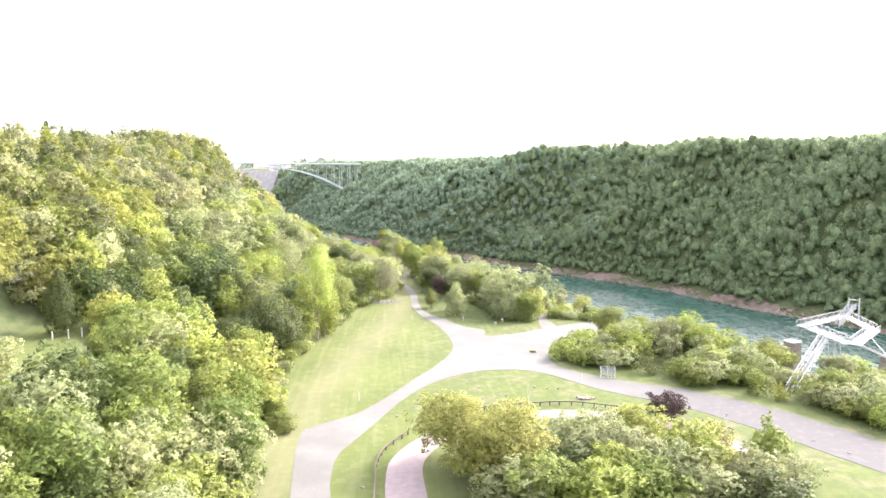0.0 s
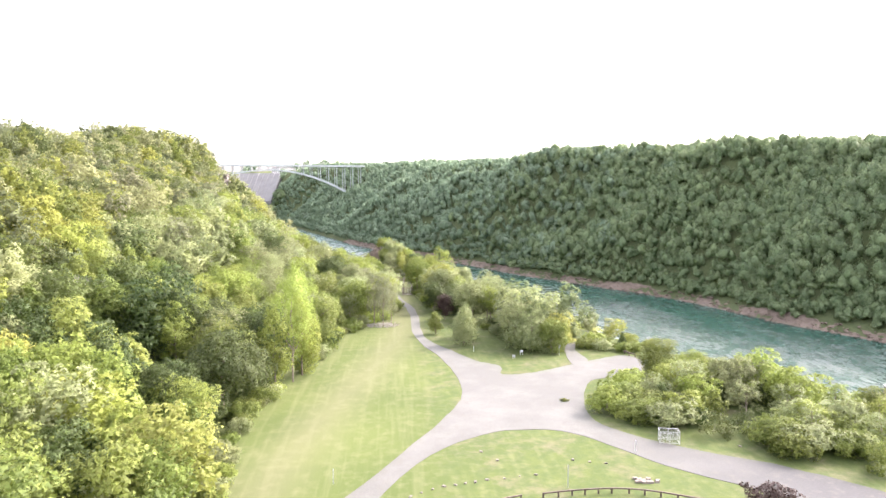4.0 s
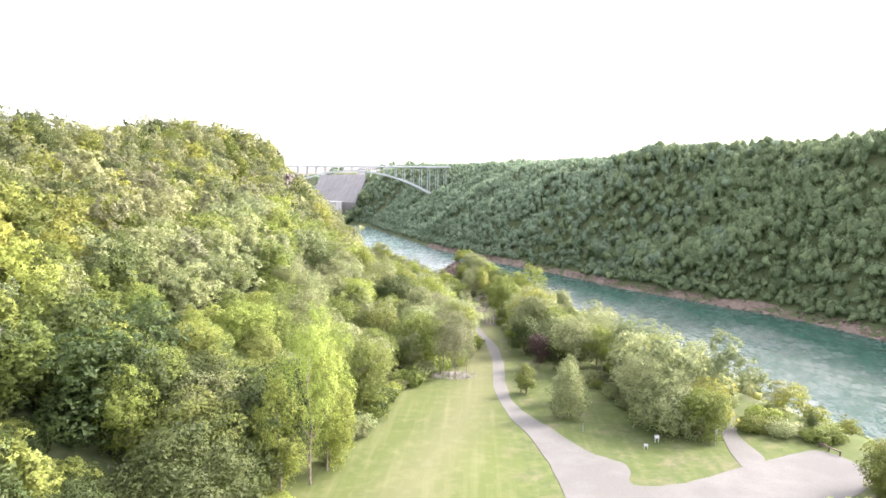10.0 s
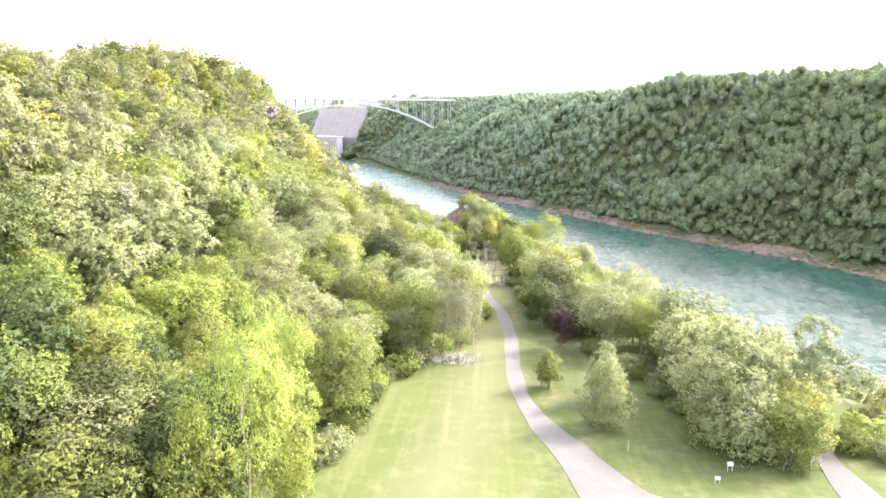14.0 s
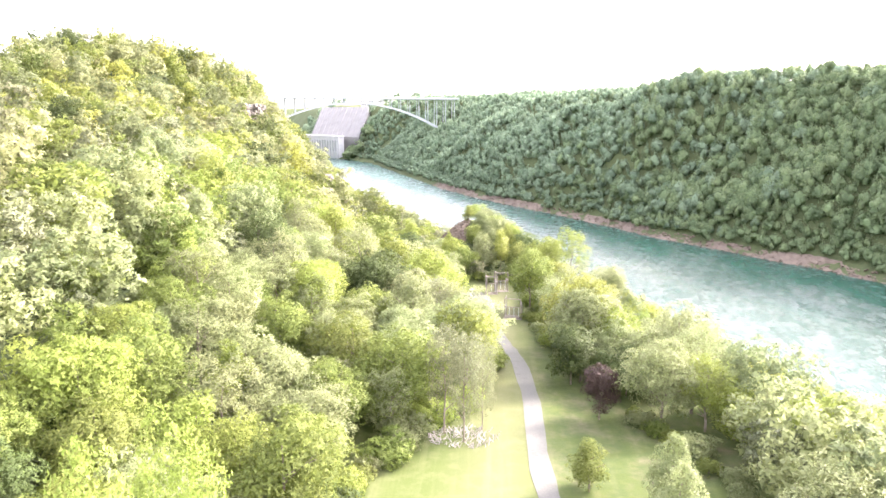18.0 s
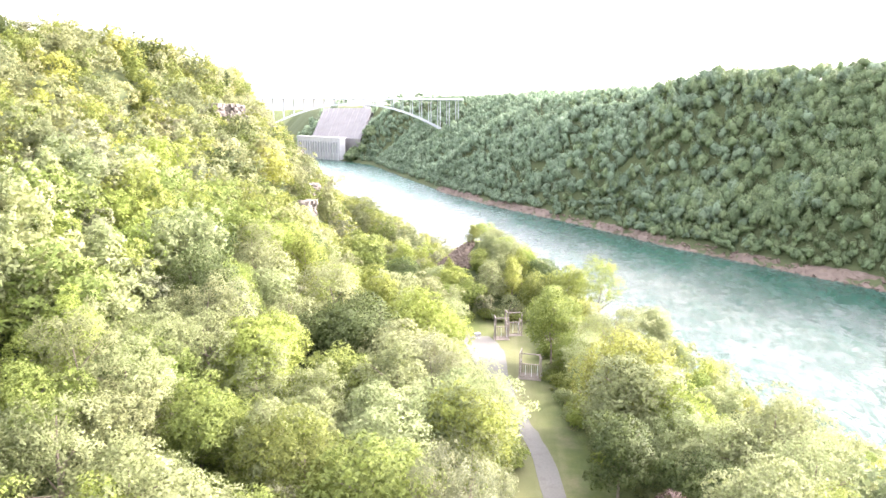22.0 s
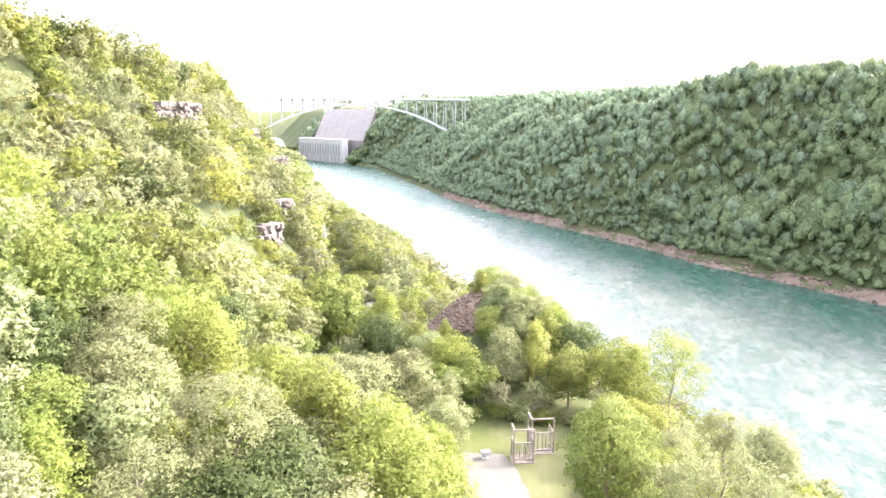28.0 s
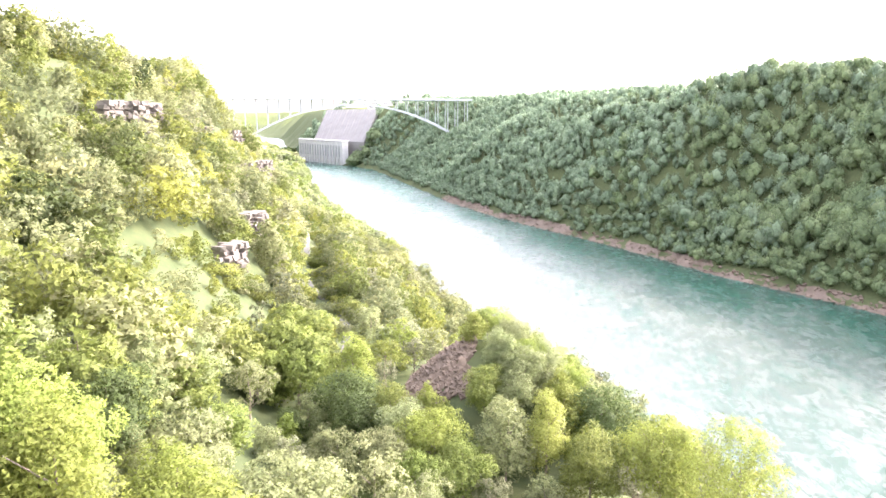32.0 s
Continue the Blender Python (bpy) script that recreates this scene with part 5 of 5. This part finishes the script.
# the old trail down the slope, in broken stretches
pts = smooth_line(PATH_DOWN, 10)
for first, last in ((3, 13), (16, 22), (29, 38)):
    bm = bmesh.new()
    prev = None
    for i in range(first, last + 1):
        p = pts[i]
        d = (pts[min(i + 1, len(pts) - 1)] - pts[max(i - 1, 0)]).normalized()
        taper = min(1.0, 0.35 + 0.3 * min(i - first, last - i))
        n = Vector((-d.y, d.x, 0)) * (1.1 + 0.3 * math.sin(i * 1.7)) * taper
        z_ = max(float(land(p.x + n.x * k, p.y + n.y * k)) for k in (-1, 0, 1)) + 0.2
        row = [bm.verts.new((p.x - n.x, p.y - n.y, z_)), bm.verts.new((p.x + n.x, p.y + n.y, z_))]
        low = [bm.verts.new((v.co.x, v.co.y, z_ - 2.5)) for v in row]
        if prev:
            bm.faces.new((prev[0], prev[1], row[1], row[0]))
            bm.faces.new((prev[0], row[0], low[0], prev[2]))
            bm.faces.new((prev[1], prev[3], low[1], row[1]))
        prev = row + low
    bmesh.ops.recalc_face_normals(bm, faces=bm.faces)
    me = bpy.data.meshes.new("trail")
    bm.to_mesh(me)
    bm.free()
    me.materials.append(GRAVEL)
    tagged(new("trail", me), "broken pale gravel trail down the wooded slope", "trail", kind="structure")

# ---------------------------------------------------------------- white steel lookout over the river
lookout = empty("lookout", 106, 162, 45, label="white steel lookout with truss stairs and cantilevered platforms", category="lookout")
LO = Vector((106, 162, 45))


def lo_part(name, bm, mat=WHITE, label=""):
    bmesh.ops.translate(bm, verts=bm.verts, vec=-LO)
    return part(name, bm, mat, lookout, label)


def truss(bm, a, b, h, bays=8, w=0.09):
    """A lattice side between two chords."""
    a, b = Vector(a), Vector(b)
    up = Vector((0, 0, h))
    bar(bm, a, b, w * 1.4)
    bar(bm, a + up, b + up, w * 1.4)
    for i in range(bays):
        p, q = a.lerp(b, i / bays), a.lerp(b, (i + 1) / bays)
        bar(bm, p, p + up, w)
        bar(bm, p, q + up, w) if i % 2 else bar(bm, p + up, q, w)
    bar(bm, b, b + up, w)


def gangway(name, a, b, width, rail, bays, tread=False):
    a, b = Vector(a), Vector(b)
    side = Vector((-(b - a).y, (b - a).x, 0)).normalized() * width / 2
    bm = bmesh.new()
    n = 26 if tread else 1
    for i in range(n):
        p, q = a.lerp(b, i / n), a.lerp(b, (i + (0.7 if tread else 1)) / n)
        if tread:
            q.z = p.z
        bar(bm, p, q, 0.12 if tread else 0.25, width) if tread else bar(bm, p, q, width if abs((b - a).z) < 0 else width, 0.3)
    if tread:
        lo_part("steps", bm)
    else:
        bm.free()
        bm = bmesh.new()
        m = (a + b) / 2
        ang = math.degrees(math.atan2((b - a).y, (b - a).x))
        box(bm, ((b - a).length, width, 0.3), pose(m.x, m.y, m.z, 0, -math.degrees(math.asin((b - a).z / (b - a).length)), ang), 0.03)
        lo_part("floor_deck", bm)
    for s_ in (-1, 1):
        bm = bmesh.new()
        truss(bm, a + side * s_, b + side * s_, rail, bays)
        lo_part(name, bm, WHITE)


gangway("stair_truss", (89.6, 143.5, 45.2), (112, 166, 52.2), 2.2, 1.4, 18, True)
gangway("platform_truss", (110.5, 174.5, 52.8), (125.5, 178.0, 54.6), 2.8, 1.5, 12)
gangway("platform_truss", (113.5, 158.5, 51.9), (112.5, 174, 52.6), 2.8, 1.5, 10)
gangway("platform_truss", (114.2, 157.7, 51.9), (125.0, 165.6, 53.6), 2.6, 1.5, 9)
gangway("platform_truss", (124.6, 166, 53.8), (125.6, 177, 54.6), 2.6, 1.3, 7)
gangway("upper_stair_truss", (119, 171, 54.2), (125, 174.5, 58.0), 1.8, 1.2, 8, True)
for dx, dy in ((0, 0), (2.2, 1.2), (0.7, -1.6), (2.9, -0.4)):
    bm = bmesh.new()
    bar(bm, (110 + dx, 160.5 + dy, 41), (111.2 + dx, 163.5 + dy, 52.0), 0.22)
    lo_part("leg", bm)
for dx, dy in ((0, 0), (2.0, -1.4)):
    bm = bmesh.new()
    bar(bm, (123.6 + dx, 174 + dy, 54), (124.2 + dx, 175 + dy, 60.6), 0.3)
    lo_part("mast", bm)
bm = bmesh.new()
bar(bm, (124.2, 175, 60.0), (126.2, 173.6, 60.0), 0.2)
bar(bm, (124, 174.6, 58.6), (126, 173.2, 58.6), 0.2)
lo_part("mast_tie", bm)
for a_, b_ in (((117, 160, 51.4), (127.5, 163.5, 46.9)), ((111, 174, 52.4), (112.5, 180, 47.2)), ((125.4, 172, 54), (128, 164, 46.9)), ((113.5, 159, 51.6), (121, 163, 50.0))):
    bm = bmesh.new()
    bar(bm, a_, b_, 0.5 if a_[0] == 117 else 0.16)
    lo_part("strut", bm)
for x_, y_ in ((112.7, 181.2), (128.0, 163.5)):
    zb = min(float(land(x_, y_)), 40.0)
    pillar = empty("stone_pillar", x_, y_, zb, 18, label="tapered grey stone pillar of an old bridge, above the river", category="pillar", group="old bridge pillars")
    top_ = 46.9 - zb
    n_ = int(top_ / 0.62)
    rnd = random.Random(int(x_))
    for i in range(n_):
        w_ = 4.0 - 0.9 * i / n_
        bm = bmesh.new()
        box(bm, (w_ * rnd.uniform(0.98, 1.02), w_ * rnd.uniform(0.98, 1.02), top_ / n_ * 0.97), pose(0, 0, (i + 0.5) * top_ / n_, 0, 0, rnd.uniform(-1.5, 1.5)), 0.06)
        part("stone_course", bm, STONE, pillar)
    part("capstone", box(bmesh.new(), (3.5, 3.5, 0.4), pose(0, 0, top_ + 0.2), 0.06), CONCRETE, pillar)


# ---------------------------------------------------------------- timber percussion frames in the clearing
def chime_frame(x, y, turn, width, tall, low, label):
    """Two timber screens at a corner, each a tall open frame over a lower half filled with hanging slats and tubes, and a lower back post."""
    ob = empty("chime_frame", x, y, 45, turn, label=label, category="outdoor instrument", group="timber instrument frames")
    deep = width * 0.75
    part("base_slab", box(bmesh.new(), (width + 0.6, deep + 0.6, 0.08), pose(0, deep / 2, 0.04), 0.02), STONE, ob)
    corners = ((-width / 2, 0, tall), (width / 2, 0, tall), (-width / 2, deep, tall), (width / 2, deep, low * 0.8))
    for px, py, h in corners:
        part("post", box(bmesh.new(), (0.2, 0.2, h), pose(px, py, h / 2 + 0.05), 0.03), TIMBER, ob)
    sides = (((-width / 2, 0), (width / 2, 0)), ((-width / 2, 0), (-width / 2, deep)), ((width / 2, 0), (width / 2, deep)))
    for k, ((ax, ay), (bx, by)) in enumerate(sides):
        for z_ in ((tall, tall * 0.60, tall * 0.10) if k < 2 else (low * 0.78, tall * 0.10)):
            part("beam", bar(bmesh.new(), (ax, ay, z_), (bx, by, z_), 0.16), TIMBER, ob)
        if k == 2:
            continue
        n = max(5, int(math.hypot(bx - ax, by - ay) / 0.36))
        for i in range(1, n):
            t = i / n
            x_, y_ = ax + (bx - ax) * t, ay + (by - ay) * t
            part("tube" if i % 3 == 0 else "slat", bar(bmesh.new(), (x_, y_, tall * (0.12 + 0.05 * (i % 2))), (x_, y_, tall * 0.59), 0.11, sides=8 if i % 3 == 0 else 4),
                 GREYMETAL if i % 3 == 0 else TIMBER, ob)
    return ob


chime_frame(3.0, 343.8, 8, 2.7, 4.8, 3.9, "weathered timber frame hung with tubes on a concrete pad")
chime_frame(5.7, 346.6, 12, 3.1, 5.2, 4.0, "taller weathered timber frame hung with tubes on a pad")
chime_frame(7.7, 322.0, -10, 3.6, 4.8, 4.4, "wide weathered timber frame hung with tubes beside the path")
tbl = empty("white_box", -2.2, 344.6, 45, 20, label="small white box on a short leg in the clearing", category="box")
part("box_body", box(bmesh.new(), (1.3, 0.8, 0.5), pose(0, 0, 0.9), 0.05), WHITE, tbl)
part("leg", box(bmesh.new(), (0.3, 0.3, 0.7), pose(0, 0, 0.35), 0.02), GREYMETAL, tbl)
part("foot", box(bmesh.new(), (1.0, 0.5, 0.1), pose(0, 0, 0.05), 0.02), CONCRETE, tbl)


# ---------------------------------------------------------------- small things on the bench
def sign_board(x, y, w, h, up, label, turn=0, name="sign_board"):
    ob = empty(name, x, y, 45, turn, label=label, category="sign")
    part("board", box(bmesh.new(), (w, 0.08, h), pose(0, 0, up, -25), 0.02), WHITE, ob)
    for s_ in (-1, 1):
        part("post", box(bmesh.new(), (0.09, 0.09, up), pose(s_ * w * 0.35, 0.03, up / 2), 0.01), GREYMETAL, ob)
    return ob


sign_board(37.0, 221.7, 0.9, 0.6, 1.1, "white information board on two posts in the grass", 10)
sign_board(34.3, 218.4, 0.75, 0.5, 0.8, "low white information board on the grass", -5)


def marker(x, y, h, label, cap=True, name="marker_post"):
    ob = empty(name, x, y, 45, 0, label=label, category="post")
    part("post", box(bmesh.new(), (0.12, 0.12, h), pose(0, 0, h / 2), 0.015), GREYMETAL, ob)
    if cap:
        part("plate", box(bmesh.new(), (0.55, 0.06, 0.7), pose(0, -0.1, h - 0.35), 0.015), WHITE, ob, "blank white plate")
    return ob


marker(47.3, 221.4, 2.8, "pale post with a white plate at the lot's edge")
marker(-6.9, 145.6, 2.4, "thin grey post in the grass beside the road", False)
marker(29.5, 141.7, 3.6, "thin white post on the lawn", False)
marker(44.9, 154.8, 2.0, "short grey post at the roadside", False)
marker(65.1, 125.0, 2.6, "grey post with a white plate beside the road")
marker(24.5, 226.5, 1.6, "short pale post at the grass corner", False)

gate_ob = empty("cage_gate", 52.2, 157.6, 45, -12, label="grey wire cage enclosure at the roadside", category="cage")
for px in (-1.7, 0, 1.7):
    for py in (0, 2.0):
        part("post", box(bmesh.new(), (0.09, 0.09, 2.3), pose(px, py, 1.15), 0.01), GREYMETAL, gate_ob)
for py in (0, 2.0):
    for z_ in (0.2, 1.2, 2.25):
        part("rail", box(bmesh.new(), (3.5, 0.06, 0.06), pose(0, py, z_)), GREYMETAL, gate_ob)
    bm = bmesh.new()
    for i in range(24):
        bar(bm, (-1.7 + i * 0.148, py, 0.2), (-1.7 + i * 0.148, py, 2.25), 0.025)
    part("mesh_wires", bm, GREYMETAL, gate_ob)
for px in (-1.7, 1.7):
    for z_ in (0.2, 1.2, 2.25):
        part("rail", box(bmesh.new(), (0.06, 2.0, 0.06), pose(px, 1.0, z_)), GREYMETAL, gate_ob)


def rail_fence(line, label):
    """A low timber rail fence: posts and the rails between them."""
    pts = smooth_line(line, 1)
    ob = empty("rail_fence", pts[0].x, pts[0].y, 45, 0, label=label, category="fence")
    o = Vector((pts[0].x, pts[0].y, 0))
    run = smooth_line(line, 6)
    keep, last = [run[0]], run[0]
    for p in run:
        if (p - last).length > 2.0:
            keep.append(p)
            last = p
    for p in keep:
        part("post", box(bmesh.new(), (0.26, 0.26, 1.0), pose(p.x - o.x, p.y - o.y, 0.45), 0.04), DARKWOOD, ob)
    for p, q in zip(keep, keep[1:]):
        bm = bmesh.new()
        bar(bm, (p.x - o.x, p.y - o.y, 0.82), (q.x - o.x, q.y - o.y, 0.82), 0.24, 0.2)
        part("rail", bm, DARKWOOD, ob)


rail_fence([(-2.6, 96), (-2.5, 104), (-2.5, 111), (-0.9, 118), (3.2, 125)], "dark timber rail fence curving beside the pink walkway")
rail_fence([(17.5, 136.4), (20.4, 137.7), (22.2, 138)], "short dark timber rail at the walkway")
rail_fence([(24.9, 138.3), (30.5, 139.1), (36.6, 139.2), (41.2, 138.1), (45.5, 136.1), (49.6, 134.1), (52.8, 132.5)], "dark timber rail fence along the curved walkway")
rail_fence([(65.3, 221.2), (66.4, 218.2), (67.6, 215.4)], "short dark timber rail at the gravel lot's river end")
rail_fence([(60.4, 126.6), (63.2, 122.8), (65.2, 119.6)], "dark timber rail fence near the road")

STONES = [(-1.0, 129.7), (1.2, 135.0), (5.1, 140.2), (8.6, 142.5), (12.2, 143.7), (15.4, 144.5), (22.8, 146.1), (25.5, 146.5), (17.8, 156.5), (20.1, 152.6), (35.6, 150.9), (38.2, 150.1),
          (64.3, 155.7), (-4.5, 103.5), (0.2, 137), (3.0, 138.4), (6.8, 141.4), (10.4, 143.4), (13.8, 144.2), (17.4, 145.2), (20.2, 145.4), (-13, 134.5), (74, 122), (77, 116), (80, 110), (33, 152),
          (92, 121), (97, 114), (69, 150.5)]
rnd = random.Random(31)
for x_, y_ in STONES:
    bm = bmesh.new()
    s_ = rnd.uniform(0.2, 0.45)
    lumps(bm, 0, 0, 0.1, (s_ * 1.5, s_, s_ * 0.45), rnd)
    st = part("stone", bm, ROCK, None)
    st.matrix_world = pose(x_, y_, 45.0, 0, 0, rnd.uniform(0, 180))
    tagged(st, "pale weathered stone lying in the grass", "stone", "lawn stones")
for x_, y_, w_ in ((42.4, 143.1, 2.0),):
    bm = bmesh.new()
    for i in range(14):
        a_ = rnd.uniform(0, 6.28)
        d_ = w_ * math.sqrt(rnd.random())
        lumps(bm, math.cos(a_) * d_, math.sin(a_) * d_ * 0.6, 0.1, (0.7, 0.5, 0.35), rnd)
    st = part("rubble", bm, STONE, None)
    st.matrix_world = pose(x_, y_, 45.05)
    tagged(st, "small heap of dark rubble on the ground", "rubble")
tree("weed_tuft", "shrub", G_, 39.2, 182.8, 0.7, "low green weeds growing through the gravel", "weeds", 1.6, 2, 45.0)
# grey brush under the thin pines
bm = bmesh.new()
for i in range(260):
    a_, d_ = rnd.uniform(0, 6.28), math.sqrt(rnd.random())
    p = Vector((-1.2 + math.cos(a_) * 5.2 * d_, 262.0 + math.sin(a_) * 3.4 * d_, 45))
    q = p + Vector((rnd.uniform(-0.8, 0.8), rnd.uniform(-0.8, 0.8), rnd.uniform(0.25, 0.7)))
    bar(bm, p, q, 0.10, 0.04)
me = bpy.data.meshes.new("brush_ring")
bm.to_mesh(me)
bm.free()
me.materials.append(plain_material("dry_brush", (0.24, 0.22, 0.20), (0.34, 0.31, 0.29), 1.0, 0.9, 0.2))
tagged(new("brush_ring", me), "grey dry brush and mulch round the pine trunks", "brush", kind="stuff")


# ---------------------------------------------------------------- bare trees, shelter and pole on the hillside
def bare_tree(x, y, height, seed, label):
    """A leafless grey tree that forks three times."""
    rnd = random.Random(seed)
    base = empty("bare_tree", x, y, float(land(x, y)), 0, label=label, category="tree")
    bm_t, bm_b = bmesh.new(), bmesh.new()
    bar(bm_t, (0, 0, -0.5), (0.2, 0.1, height * 0.4), 0.45, 0.3, sides=7)
    ends = [(Vector((0.2, 0.1, height * 0.4)), Vector((0, 0, 1)), 0.28, height * 0.26)]
    for level in range(4):
        grown = []
        for p, d, w, length in ends:
            for _ in range(3 if level < 3 else 2):
                e = (d + Vector((rnd.uniform(-0.8, 0.8), rnd.uniform(-0.8, 0.8), rnd.uniform(0.0, 0.4)))).normalized()
                q = p + e * length * rnd.uniform(0.7, 1.1)
                bar(bm_b, p, q, w, w * 0.6, sides=5)
                grown.append((q, e, w * 0.6, length * 0.68))
        ends = grown
    part("trunk", bm_t, DRYBARK, base)
    part("branches", bm_b, DRYBARK, base, "bare pale grey branches")


DRYBARK = plain_material("dry_grey_bark", (0.27, 0.25, 0.23), (0.38, 0.36, 0.33), 1.0, 0.9, 0.3)
bare_tree(-65, 193, 11, 3, "leafless pale grey dead tree among green trees")
bare_tree(-62, 198, 9, 4, "leafless pale grey dead tree among green trees")
bare_tree(52, 250, 10, 5, "leafless grey spreading tree above the river bluff")

shelter = empty("shelter", -82.0, 160.0, float(land(-82.0, 160.0)), 25, label="small open shelter with a grey flat roof", category="shelter")
part("roof", box(bmesh.new(), (6.0, 4.0, 0.25), pose(0, 0, 2.9, 4), 0.05), GREYMETAL, shelter)
for px in (-2.7, 2.7):
    for py in (-1.7, 1.7):
        part("post", box(bmesh.new(), (0.18, 0.18, 2.9), pose(px, py, 1.4), 0.02), WHITE, shelter)
for x_, y_ in ((-68.5, 143.0), (-66.0, 144.5), (-64.2, 146.5)):
    post = empty("terrace_post", x_, y_, float(land(x_, y_)), 0, label="short pale post at the edge of the grassy terrace", category="post", group="terrace posts")
    part("shaft", box(bmesh.new(), (0.22, 0.22, 1.9), pose(0, 0, 0.85), 0.03), WHITE, post)
    part("cap", box(bmesh.new(), (0.3, 0.3, 0.08), pose(0, 0, 1.84), 0.02), GREYMETAL, post)
